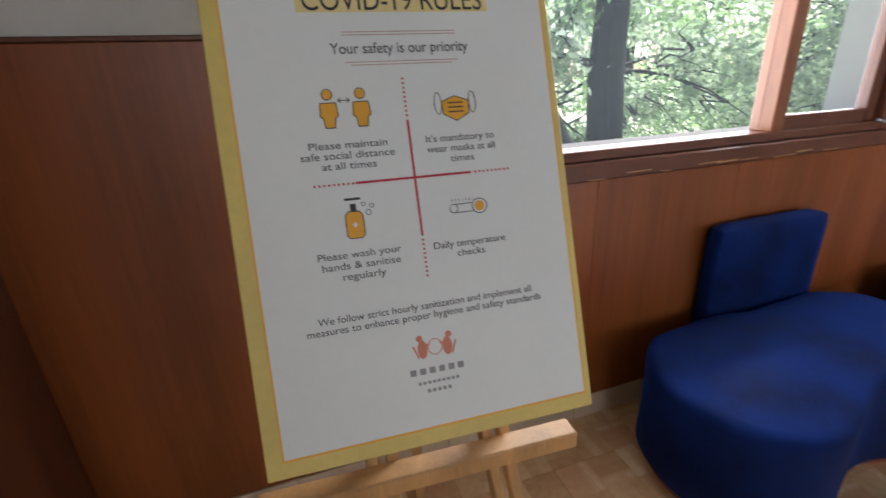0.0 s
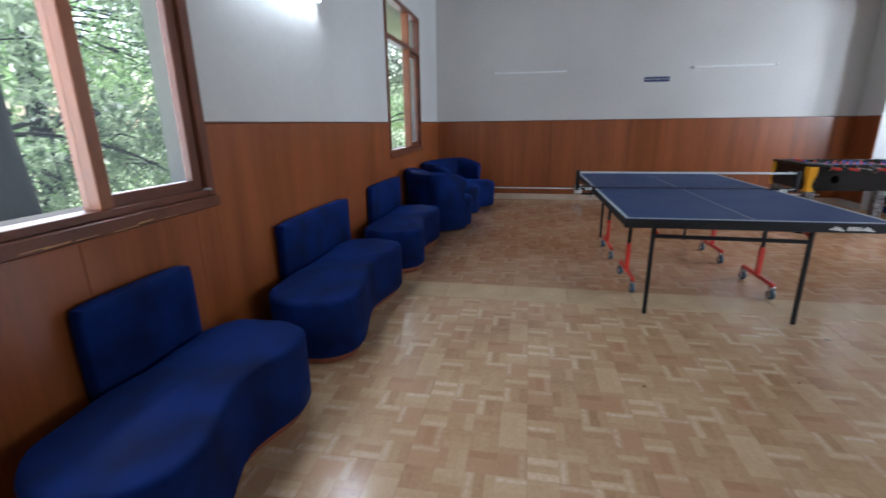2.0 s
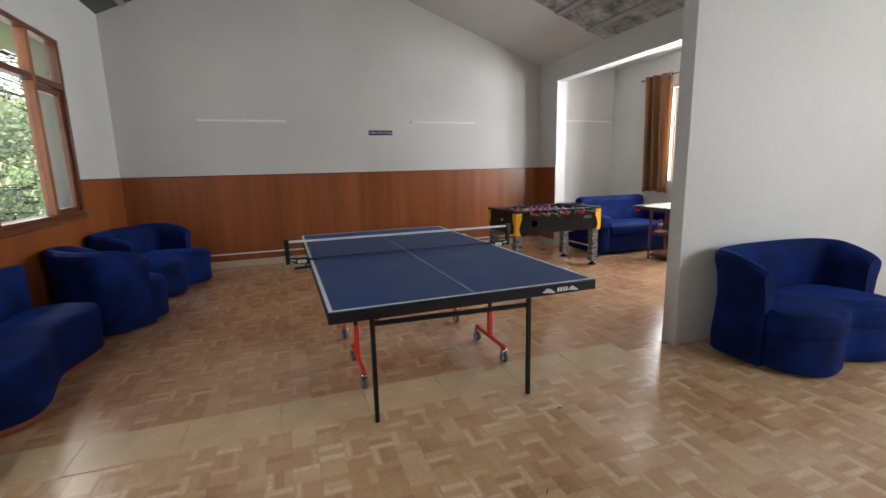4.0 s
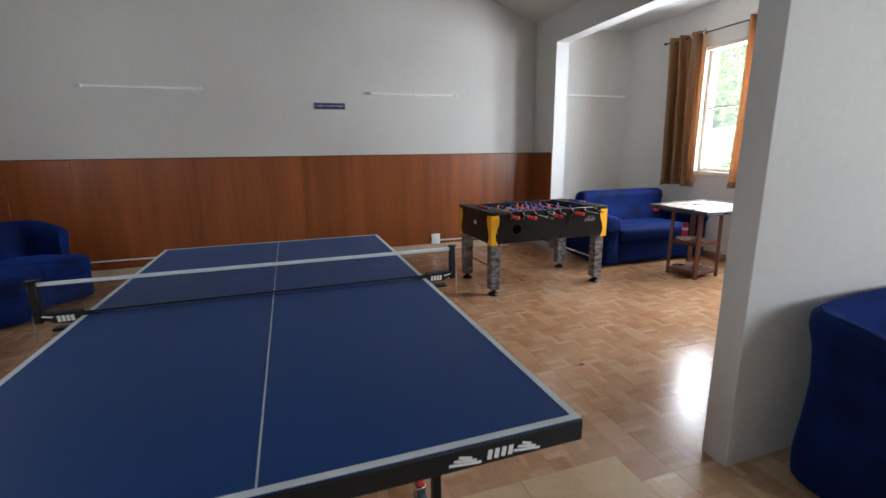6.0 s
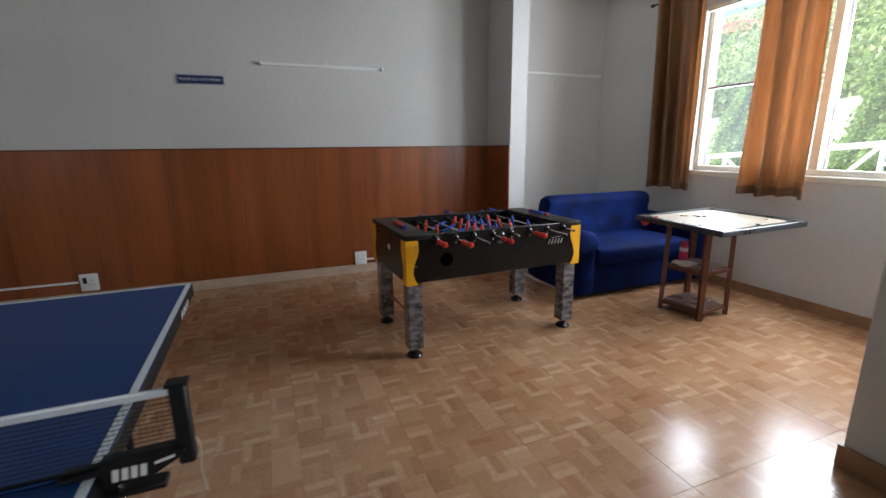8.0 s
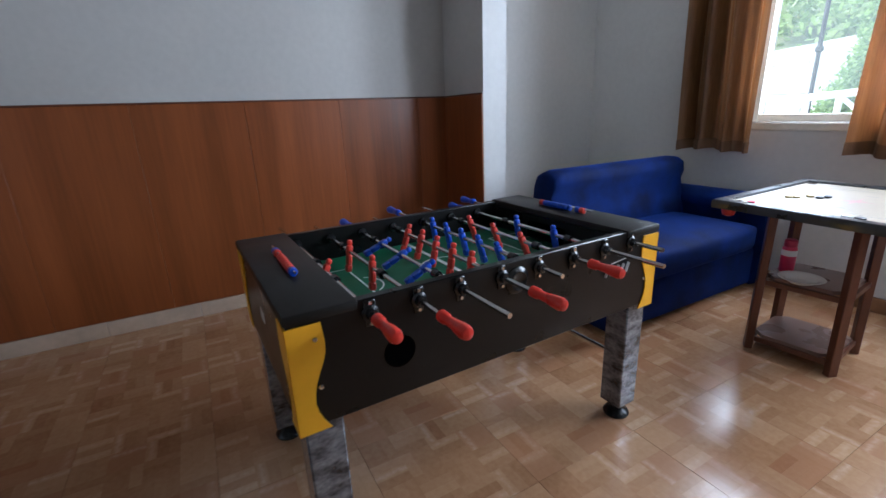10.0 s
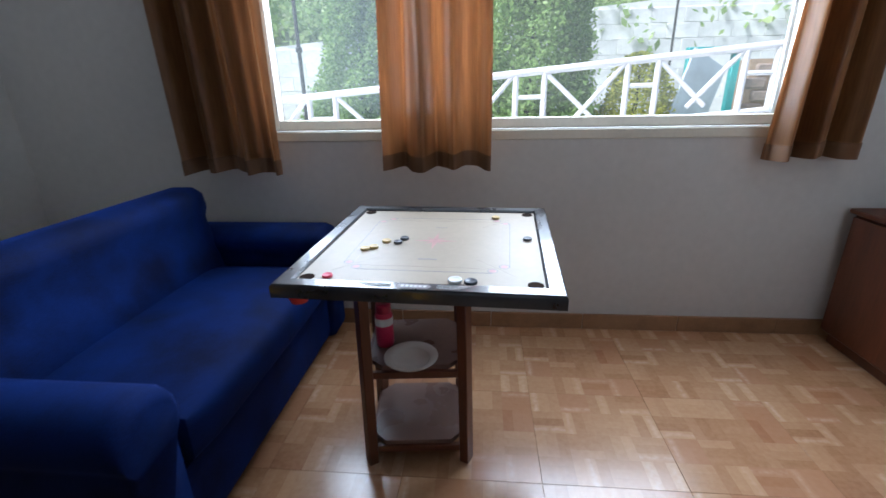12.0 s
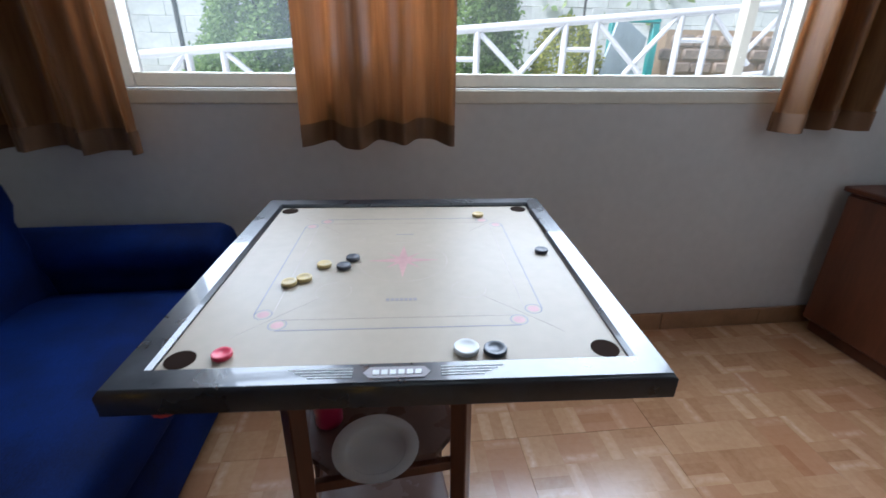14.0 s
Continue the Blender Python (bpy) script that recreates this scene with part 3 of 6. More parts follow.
def wood_window(name, x0, x1):
    """Varnished wooden window: wide fixed light, narrow side sash, two lights above a transom."""
    w = thing(name, pose(0, 0, 0), "varnished reddish wooden window with a narrow side sash", "window")
    w["kind"] = "structure"
    ya, yb = YN - 0.02, YN + 0.07
    xm, zt = x1 - 0.66, 2.32
    for a, b, c, d in ((x0, x0 + 0.055, ZS, ZT), (x1 - 0.055, x1, ZS, ZT)):
        part("window_frame", box(B(), a, b, ya, yb, c, d, 0.004), M_FRAME, w)
    part("window_frame", box(B(), x0 + 0.055, x1 - 0.055, ya, yb, ZT - 0.055, ZT, 0.004), M_FRAME, w)
    part("window_frame", box(B(), x0 + 0.055, x1 - 0.055, ya, yb, ZS, ZS + 0.034, 0.004), M_FRAME, w)
    part("mullion", box(B(), xm, xm + 0.06, ya, yb, ZS + 0.034, ZT - 0.055, 0.004), M_MULL, w, "lighter worn wooden mullion")
    part("transom", box(B(), x0 + 0.055, xm, ya, yb, zt, zt + 0.06, 0.004), M_FRAME, w)
    part("transom", box(B(), xm + 0.06, x1 - 0.055, ya, yb, zt, zt + 0.06, 0.004), M_FRAME, w)
    part("window_sill", box(B(), x0 - 0.01, x1 + 0.01, YN - 0.035, YN - 0.002, ZS - 0.062, ZS - 0.002, 0.006), M_FRAME, w, "scratched wooden sill rail")
    # ledge added over the brightly lit wall bottom, coloured dark to dim it
    part("window_ledge", box(B(), x0 + 0.002, x1 - 0.002, YN + 0.072, YN + 0.30, ZS + 0.001, ZS + 0.012, 0.003), M_LEDGE, w, "dark outer ledge added to dim the bright wall bottom")
    rnd = random.Random(4)
    bm = B()
    for k in range(9):
        x = x0 + 0.5 + 0.13 * k + rnd.uniform(-0.04, 0.04)
        z = ZS - 0.057 + rnd.uniform(0, 0.012)
        beam(bm, (x, YN - 0.0352, z), (x + rnd.uniform(0.03, 0.12), YN - 0.0352, z + rnd.uniform(-0.003, 0.003)), 0.0012, rnd.uniform(0.002, 0.005))
    tagged(part("scratch", bm, M_PINE, w, "pale scratches in the varnish"), kind="stuff")
    bm = B()
    s0, s1, a, b = xm + 0.062, x1 - 0.12, YN + 0.005, YN + 0.05
    box(bm, s0, s0 + 0.012, a, b, ZS + 0.03, zt - 0.01, 0.002)
    box(bm, s1 - 0.0, s1 + 0.06, a, b, ZS + 0.03, zt - 0.01, 0.004)
    box(bm, s0 + 0.012, s1, a, b, ZS + 0.03, ZS + 0.085, 0.004)
    box(bm, s0 + 0.012, s1, a, b, zt - 0.07, zt - 0.01, 0.004)
    sash = part("sash", bm, M_FRAME, w, "narrow wooden casement sash")
    part("latch", bar(B(), (x1 - 0.09, YN - 0.03, ZS + 0.04), (x1 - 0.04, YN - 0.026, ZS + 0.03), 0.006, 8), M_STEEL, sash)
    for a, b, c, d in ((x0 + 0.055, xm, ZS + 0.034, zt), (xm + 0.074, s1, ZS + 0.085, zt - 0.07), (x0 + 0.055, xm, zt + 0.06, ZT - 0.055), (xm + 0.06, x1 - 0.055, zt + 0.06, ZT - 0.055)):
        p = part("pane", box(B(), a, b, YN + 0.030, YN + 0.034, c, d), M_HAZY, w)
        p.visible_shadow = False
    return w


wood_window("window_1", *WIN_A)
wood_window("window_2", *WIN_B)


def terrace_window(name, x0, x1, z0, z1, xm):
    w = thing(name, pose(0, 0, 0), "cream-painted window with a wide pane and a divided sash", "window")
    w["kind"] = "structure"
    ya, yb = YS - 0.12, YS - 0.06
    for a, b, c, d in ((x0, x0 + 0.05, z0, z1), (x1 - 0.05, x1, z0, z1), (xm - 0.035, xm + 0.035, z0 + 0.05, z1 - 0.05)):
        part("window_frame", box(B(), a, b, ya, yb, c, d, 0.004), M_CREAM, w)
    part("window_frame", box(B(), x0 + 0.05, x1 - 0.05, ya, yb, z0, z0 + 0.05, 0.004), M_CREAM, w)
    part("window_frame", box(B(), x0 + 0.05, x1 - 0.05, ya, yb, z1 - 0.05, z1, 0.004), M_CREAM, w)
    part("glazing_bar", box(B(), xm + 0.035, x1 - 0.05, ya + 0.01, yb - 0.01, 1.915, 1.94, 0.003), M_STEEL, w, "thin grey metal glazing bar")
    part("window_sill", box(B(), x0 - 0.03, x1 + 0.03, YS - 0.058, YS + 0.005, z0 - 0.055, z0 - 0.002, 0.006), M_CREAM, w, "cream-painted sill, worn")
    part("window_head", box(B(), x0, x1, YS - 0.058, YS - 0.01, z1 - 0.045, z1 - 0.002, 0.004), M_CREAM, w)
    for a, b in ((x0 + 0.05, xm - 0.035), (xm + 0.035, x1 - 0.05)):
        p = part("pane", box(B(), a, b, YS - 0.092, YS - 0.088, z0 + 0.05, z1 - 0.05), M_GLASS if a < xm - 0.1 else M_DUSTY, w, "" if a < xm - 0.1 else "dusty, slightly clouded glass")
        p.visible_shadow = False
    bm = B()
    box(bm, x0 + 0.05, x0 + 0.065, ya - 0.02, ya - 0.001, z0 + 0.05, z1 - 0.05, 0.003)
    box(bm, xm - 0.06, xm - 0.036, ya - 0.02, ya - 0.001, z0 + 0.05, z1 - 0.05, 0.003)
    part("slider", bm, M_STEEL, w, "thin grey aluminium slider edge")
    return w


terrace_window("window_3", *WIN_C, 6.50)

# ---- fixtures on the walls ----
def tube_light(x, y, z, turn, lit):
    t = thing("tube_light", pose(x, y, z, 0, 0, turn), "lit white fluorescent tube on a wall batten" if lit else "unlit white fluorescent tube batten on the wall", "tube light")
    bm = B()
    box(bm, -0.59, 0.59, 0.0, 0.022, -0.014, 0.014, 0.003)
    part("batten", bm, M_WHITE, t)
    for s in (-1, 1):
        part("lamp_holder", box(B(), s * 0.59 - 0.012, s * 0.59 + 0.012, 0.0, 0.05, -0.017, 0.017, 0.004), M_WHITE, t)
    if lit:
        part("tube", bar(B(), (-0.577, 0.036, 0), (0.577, 0.036, 0), 0.014, 12), M_TUBE, t, "glowing glass tube")
    else:
        part("wire", bar(B(), (-0.02, 0.008, 0.0145), (-0.03, 0.004, 0.06), 0.003, 6), M_WHITE, t)
    return t


tube_light(3.72, YN - 0.001, 2.28, 180, True)
for y in (-3.636, -0.458):
    tube_light(XE - 0.001, y, 2.18, 90, False)
tube_light(XE - 0.001, -6.47, 2.235, 90, False)


def socket(y, z, w, h):
    s = thing("wall_socket", pose(XE - 0.0125, y, z, 0, 0, 90), "white plastic socket plate on the panelling", "socket", "sockets on the far wall")
    part("plate", box(B(), -w / 2, w / 2, 0, 0.022, -h / 2, h / 2, 0.004, 2), M_WHITE, s)
    part("rocker", box(B(), w * 0.1, w * 0.32, 0.0225, 0.027, -h * 0.05, h * 0.3, 0.002), M_BLACK if w > 0.135 else M_WHITE, s)
    # pin holes are small raised discs, their shade painted black
    for dx, dz in ((-0.16, 0.12), (-0.28, -0.12), (-0.04, -0.12)):
        part("socket_hole_disc", bar(B(), (w * dx, 0.0222, h * dz), (w * dx, 0.0232, h * dz), 0.005, 8), M_BLACK, s)


socket(-3.90, 0.172, 0.13, 0.15)
socket(-1.385, 0.198, 0.14, 0.16)
for a, b, z in ((-5.2, -3.945, 0.14), (-1.298, YN - 0.3, 0.195)):
    tagged(part("conduit", box(B(), XE - 0.026, XE - 0.0125, a, b, z, z + 0.019, 0.002), M_WHITE), "white plastic cable conduit along the panelling", "conduit")

sign = thing("wall_sign", pose(XE - 0.001, -2.508, 2.012, 90, 0, -90), "small navy blue sign with white lettering", "sign")
part("plate", box(B(), -0.197, 0.197, -0.042, 0.042, 0, 0.006, 0.002), M_NAVY, sign)
bm = B()
for a, b, c, d in ((-0.19, 0.19, 0.036, 0.0385), (-0.19, 0.19, -0.0385, -0.036), (-0.19, -0.1875, -0.036, 0.036), (0.1875, 0.19, -0.036, 0.036)):
    box(bm, a, b, c, d, 0.0062, 0.0072)
part("border", bm, M_WHITE, sign)
lettering("PLEASE DO NOT SMOKE", 0.036, (0, 0.0, 0.0066), M_WHITE, sign, 0.34)


# ---- poster on its easel ----
PM = Matrix.Translation((0.880, 0.682, 0.971)) @ Matrix(((0.99824, 0.01926, -0.05617), (-0.05938, 0.32371, -0.94429), (0.0, 0.94596, 0.32428))).to_4x4()
poster = new("notice_board")
poster.matrix_basis = PM
tagged(poster, "white safety notice board with a yellow border on an easel", "notice board")
part("board", box(B(), -0.434, 0.172, -0.322, 0.592, -0.012, 0.0, 0.002), M_YELLOW, poster, "mustard yellow printed border, worn at the edges")
part("sheet", box(B(), -0.403, 0.156, -0.29, 0.565, 0.0004, 0.0014), M_PAPER, poster, "matt white printed sheet")
bm = B()
for a, b, c, d in ((-0.406, -0.403, -0.29, 0.565), (0.156, 0.159, -0.29, 0.565), (-0.406, 0.159, -0.294, -0.29)):
    box(bm, a, b, c, d, 0.0004, 0.0012)
part("border_line", bm, M_ORANGE, poster)
Z0 = 0.0018


def ink(text, size, x, y, width, m=None):
    lettering(text, size, (x, y, Z0), m or M_INK, poster, width)


part("title_band", box(B(), -0.287, 0.05, 0.443, 0.492, 0.0014, 0.0016), M_BAND, poster, "pale yellow band behind the title")
ink("COVID-19 RULES", 0.052, -0.118, 0.462, 0.315)
ink("Your safety is our priority", 0.026, -0.118, 0.381, 0.243)
for s, x, y, w in (("Please maintain", -0.23, 0.22, 0.132), ("safe social distance", -0.232, 0.2025, 0.158), ("at all times", -0.233, 0.185, 0.092),
                   ("It's mandatory to", -0.031, 0.219, 0.128), ("wear masks at all", -0.031, 0.2005, 0.128), ("times", -0.032, 0.182, 0.044),
                   ("Please wash your", -0.235, 0.034, 0.142), ("hands & sanitise", -0.234, 0.0155, 0.134), ("regularly", -0.232, -0.003, 0.074),
                   ("Daily temperature", -0.037, 0.029, 0.136), ("checks", -0.037, 0.0115, 0.052),
                   ("We follow strict hourly sanitization and implement all", -0.125, -0.0735, 0.39), ("measures to enhance proper hygiene and safety standards", -0.126, -0.091, 0.428)):
    ink(s, 0.0175, x, y, w)


def strip(bm, x0, x1, y0, y1, z=Z0):
    box(bm, x0, x1, y0, y1, z - 0.0004, z + 0.0004)


bm = B()
for y, w in ((0.409, 0.10), (0.404, 0.10), (0.358, 0.10), (0.353, 0.09)):
    strip(bm, -0.118 - w, -0.118 + w, y, y + 0.0012)
part("ruled_lines", bm, M_PINK, poster)
bm = B()
strip(bm, -0.227, -0.019, 0.1525, 0.1565)
strip(bm, -0.1255, -0.1215, 0.051, 0.1522)
strip(bm, -0.1255, -0.1215, 0.1568, 0.256)
for k in range(9):
    strip(bm, -0.297 + k * 0.008, -0.2935 + k * 0.008, 0.1527, 0.1563)
    strip(bm, -0.013 + k * 0.008, -0.0095 + k * 0.008, 0.1527, 0.1563)
    strip(bm, -0.1253, -0.1217, 0.262 + k * 0.008, 0.2655 + k * 0.008)
    strip(bm, -0.1253, -0.1217, -0.022 + k * 0.008, -0.0185 + k * 0.008)
tagged(part("red_cross", bm, M_RED_INK, poster), kind="stuff")


def flat(bm, pts, z=Z0):
    """A printed shape as a thin plate."""
    top = [bm.verts.new((x, y, z + 0.0003)) for x, y in pts]
    low = [bm.verts.new((x, y, z - 0.0003)) for x, y in pts]
    bm.faces.new(top)
    bm.faces.new(low[::-1])
    for i in range(len(pts)):
        j = (i + 1) % len(pts)
        bm.faces.new((low[i], low[j], top[j], top[i]))


def ring(bm, x, y, rx, ry, w, n=24, z=Z0):
    """A printed ring outline."""
    o = [[bm.verts.new((x + (rx + s * w / 2) * math.cos(2 * math.pi * i / n), y + (ry + s * w / 2) * math.sin(2 * math.pi * i / n), z + 0.0004)) for i in range(n)] for s in (-1, 1)]
    for i in range(n):
        j = (i + 1) % n
        bm.faces.new((o[0][i], o[1][i], o[1][j], o[0][j]))


def oval(x, y, rx, ry, n=20):
    return [(x + rx * math.cos(2 * math.pi * i / n), y + ry * math.sin(2 * math.pi * i / n)) for i in range(n)]


def pictogram(name, bm, bo):
    p = part(name, bm, M_ORANGE, poster, "orange printed pictogram with a dark outline")
    tagged(part("outline", bo, M_INK, p), kind="stuff")


for x in (-0.2555, -0.2005):                      # two standing pictograms
    bm, bo = B(), B()
    flat(bm, oval(x, 0.306, 0.0075, 0.008))
    ring(bo, x, 0.306, 0.0085, 0.009, 0.0016)
    pts = [(x - 0.013, 0.292), (x + 0.013, 0.292), (x + 0.015, 0.270), (x + 0.010, 0.266), (x + 0.008, 0.250), (x - 0.008, 0.250), (x - 0.010, 0.266), (x - 0.015, 0.270)]
    flat(bm, pts)
    for p, q in zip(pts, pts[1:] + pts[:1]):
        beam(bo, (*p, Z0), (*q, Z0), 0.0016, 0.0008)
    pictogram("standing_pictogram", bm, bo)
bo = B()
strip(bo, -0.238, -0.219, 0.2945, 0.2960)
for s in (-1, 1):
    beam(bo, (-0.2285 + s * 0.010, 0.29525, Z0), (-0.2285 + s * 0.005, 0.2995, Z0), 0.0014, 0.0008)
    beam(bo, (-0.2285 + s * 0.010, 0.29525, Z0), (-0.2285 + s * 0.005, 0.291, Z0), 0.0014, 0.0008)
part("distance_arrow", bo, M_INK, poster)
bm, bo = B(), B()
pts = [(-0.058, 0.284), (-0.033, 0.293), (-0.008, 0.284), (-0.009, 0.262), (-0.033, 0.249), (-0.057, 0.262)]      # face mask
flat(bm, pts)
for p, q in zip(pts, pts[1:] + pts[:1]):
    beam(bo, (*p, Z0), (*q, Z0), 0.0016, 0.0008)
for y in (0.280, 0.272, 0.264):
    strip(bo, -0.047, -0.019, y, y + 0.0022, Z0 + 0.0006)
for s in (-1, 1):
    ring(bo, -0.033 + s * 0.032, 0.281, 0.0065, 0.019, 0.0016)
pictogram("mask_pictogram", bm, bo)
bm, bo = B(), B()
pts = [(-0.252, 0.10), (-0.246, 0.107), (-0.228, 0.107), (-0.222, 0.10), (-0.222, 0.066), (-0.227, 0.061), (-0.247, 0.061), (-0.252, 0.066)]     # soap bottle
flat(bm, pts)
for p, q in zip(pts, pts[1:] + pts[:1]):
    beam(bo, (*p, Z0), (*q, Z0), 0.0016, 0.0008)
strip(bo, -0.242, -0.232, 0.108, 0.120)
strip(bo, -0.250, -0.223, 0.126, 0.130)
for x, y, r in ((-0.219, 0.118, 0.003), (-0.205, 0.114, 0.0035), (-0.212, 0.103, 0.0045)):
    ring(bo, x, y, r, r, 0.0012, 14)
pictogram("soap_pictogram", bm, bo)
bm, bo = B(), B()
flat(bm, oval(-0.011, 0.0925, 0.009, 0.009))     # thermometer
ring(bo, -0.011, 0.0925, 0.014, 0.0135, 0.0016)
strip(bo, -0.060, -0.024, 0.0985, 0.100)
strip(bo, -0.060, -0.024, 0.0835, 0.085)
ring(bo, -0.060, 0.0918, 0.0075, 0.0078, 0.0014, 14)
for k in range(7):
    strip(bo, -0.062 + k * 0.0065, -0.0612 + k * 0.0065, 0.1035, 0.109)
pictogram("thermometer_pictogram", bm, bo)
bm = B()
strip(bm, -0.241, -0.233, 0.0825, 0.0855, Z0 + 0.0006)
strip(bm, -0.2385, -0.2355, 0.080, 0.088, Z0 + 0.0007)
part("pictogram_cross", bm, M_PAPER, poster)
bm = B()                                           # crest above the name, plain shapes
for s in (-1, 1):
    x = -0.127 + s * 0.023
    flat(bm, oval(x, -0.150, 0.009, 0.017, 12))
    flat(bm, oval(x + s * 0.004, -0.130, 0.006, 0.006, 10))
    beam(bm, (x + s * 0.008, -0.165, Z0), (x + s * 0.016, -0.142, Z0), 0.003, 0.0008)
    beam(bm, (x - s * 0.006, -0.146, Z0), (x - s * 0.014, -0.141, Z0), 0.003, 0.0008)
ring(bm, -0.127, -0.148, 0.013, 0.014, 0.0016)
part("crest", bm, M_COPPER, poster, "faded copper crest")
bm = B()
for k in range(6):
    strip(bm, -0.177 + k * 0.0175, -0.166 + k * 0.0175, -0.1945, -0.1835)
for k in range(9):
    strip(bm, -0.165 + k * 0.0087, -0.159 + k * 0.0087, -0.2125, -0.2075)
for k in range(5):
    strip(bm, -0.150 + k * 0.0095, -0.144 + k * 0.0095, -0.228, -0.222)
tagged(part("lettering_bar", bm, M_GREYINK, poster), kind="stuff")

easel = thing("easel", pose(0.745, 0.628, 0, 0, 0, -3.4), "pale wooden folding easel holding the notice board", "easel")
slope_y = 0.343


def easel_y(z):
    return 0.6946 - 0.62 + (z - 0.9464) * slope_y + 0.034


for s in (-1, 1):
    for d in (-0.018, 0.018):
        part("leg", beam(B(), (s * 0.17 + d, easel_y(0.0), 0.0), (s * 0.03 + d, easel_y(1.45), 1.45), 0.024, 0.022, 0.003), M_PINE, easel)
part("rear_leg", beam(B(), (0.02, 0.42, 0.0), (0.0, easel_y(1.4) + 0.025, 1.40), 0.03, 0.02, 0.003), M_PINE, easel)
part("ledge", box(B(), -0.33, 0.265, easel_y(0.62) - 0.055, easel_y(0.62) - 0.008, 0.585, 0.622, 0.004), M_PINE, easel, "pine ledge under the board")
part("cross_rail", box(B(), -0.15, 0.15, easel_y(0.33) - 0.034, easel_y(0.33) - 0.012, 0.28, 0.31, 0.003), M_PINE, easel)

# ---- upholstered seats ----
def spline(pts, n, closed=True):
    """A smooth line through points in the plane."""
    out, k = [], len(pts)
    for i in range(k if closed else k - 1):
        g = [pts[(i + d) % k] if closed else pts[min(max(i + d, 0), k - 1)] for d in (-1, 0, 1, 2)]
        for s in range(n):
            t = s / n
            out.append(tuple(0.5 * (2 * b + (c - a) * t + (2 * a - 5 * b + 4 * c - d) * t * t + (3 * b - a - 3 * c + d) * t ** 3) for a, b, c, d in zip(*g)))
    if not closed:
        out.append(tuple(pts[-1]))
    return out


def normals(line, closed=True):
    k, out = len(line), []
    for i in range(k):
        a = line[(i - 1) % k if closed else max(i - 1, 0)]
        b = line[(i + 1) % k if closed else min(i + 1, k - 1)]
        d = Vector((b[0] - a[0], b[1] - a[1])).normalized()
        out.append((d.y, -d.x))
    return out


def pad(bm, line, z0, z1, r, dome=0.0, inset=0.0):
    """An upholstered block over an outline, with a soft top edge."""
    ns = normals(line)
    area = sum(a[0] * b[1] - b[0] * a[1] for a, b in zip(line, line[1:] + line[:1]))
    sg = -1 if area > 0 else 1
    cx = sum(p[0] for p in line) / len(line)
    cy = sum(p[1] for p in line) / len(line)
    levels = [(inset + 0.012, z0), (inset, z0 + 0.015), (inset, z0 + (z1 - z0) * 0.35), (inset, z0 + (z1 - z0) * 0.7), (inset, z1 - r)]
    levels += [(inset + r * (1 - math.cos(a)), z1 - r + r * math.sin(a)) for a in (0.4, 0.8, 1.2, 1.57)]
    rings = []
    for d, z in levels:
        rings.append([bm.verts.new((p[0] + sg * n[0] * d, p[1] + sg * n[1] * d, z)) for p, n in zip(line, ns)])
    for f, up in ((0.72, 0.6), (0.4, 0.9), (0.12, 1.0)):
        rings.append([bm.verts.new((cx + (v.co.x - cx) * f, cy + (v.co.y - cy) * f, z1 + dome * up)) for v in rings[len(levels) - 1]])
    if r > 0.02:                                     # slack cloth: slight hollows and lumps
        for lv, row in enumerate(rings):
            for v in row:
                k = noise.noise(v.co * 5.5) + 0.5 * noise.noise(v.co * 13)
                v.co.z += 0.010 * k if lv > 4 else 0
                if 0 < lv < 7:
                    d = Vector((v.co.x - cx, v.co.y - cy, 0)).normalized()
                    v.co += d * 0.006 * k
    for p, q in zip(rings, rings[1:]):
        for i in range(len(p)):
            j = (i + 1) % len(p)
            bm.faces.new((p[i], p[j], q[j], q[i]))
    bm.faces.new(rings[0])
    bm.faces.new(rings[-1])
    return bm


def soft_box(bm, x0, x1, y0, y1, z0, z1, r, puff=0.0):
    """A cushion block with rounded edges and slightly bulging faces."""
    n0 = len(bm.verts)
    cx, cy, cz = (x0 + x1) / 2, (y0 + y1) / 2, (z0 + z1) / 2
    hx, hy, hz = (x1 - x0) / 2, (y1 - y0) / 2, (z1 - z0) / 2
    bmesh.ops.create_cube(bm, size=2.0, matrix=Matrix.Translation((cx, cy, cz)) @ Matrix.Diagonal((hx, hy, hz, 1)))
    bm.verts.ensure_lookup_table()
    new_v = set(bm.verts[n0:])
    es = [e for e in bm.edges if e.verts[0] in new_v]
    bmesh.ops.subdivide_edges(bm, edges=es, cuts=9, use_grid_fill=True)
    bm.verts.ensure_lookup_table()
    for v in bm.verts[n0:]:
        p = v.co - Vector((cx, cy, cz))
        u = Vector((p.x / hx, p.y / hy, p.z / hz))
        core = Vector((max(-hx + r, min(hx - r, p.x)), max(-hy + r, min(hy - r, p.y)), max(-hz + r, min(hz - r, p.z))))
        d = p - core
        if d.length > 1e-6:
            p = core + d.normalized() * r
        b = Vector((abs(u.x) > 0.999, abs(u.y) > 0.999, abs(u.z) > 0.999))
        bulge = puff * ((1 - u.y ** 2) * (1 - u.z ** 2) * b[0], (1 - u.x ** 2) * (1 - u.z ** 2) * b[1], (1 - u.x ** 2) * (1 - u.y ** 2) * b[2])[0] if puff and b[0] else 0
        w = (1 - min(1, u.x ** 2)) * (1 - min(1, u.y ** 2))
        if puff and b[2]:
            p.z += math.copysign(puff * w, u.z)
        p.x += math.copysign(bulge, u.x) if bulge else 0
        v.co = Vector((cx, cy, cz)) + p
    return bm


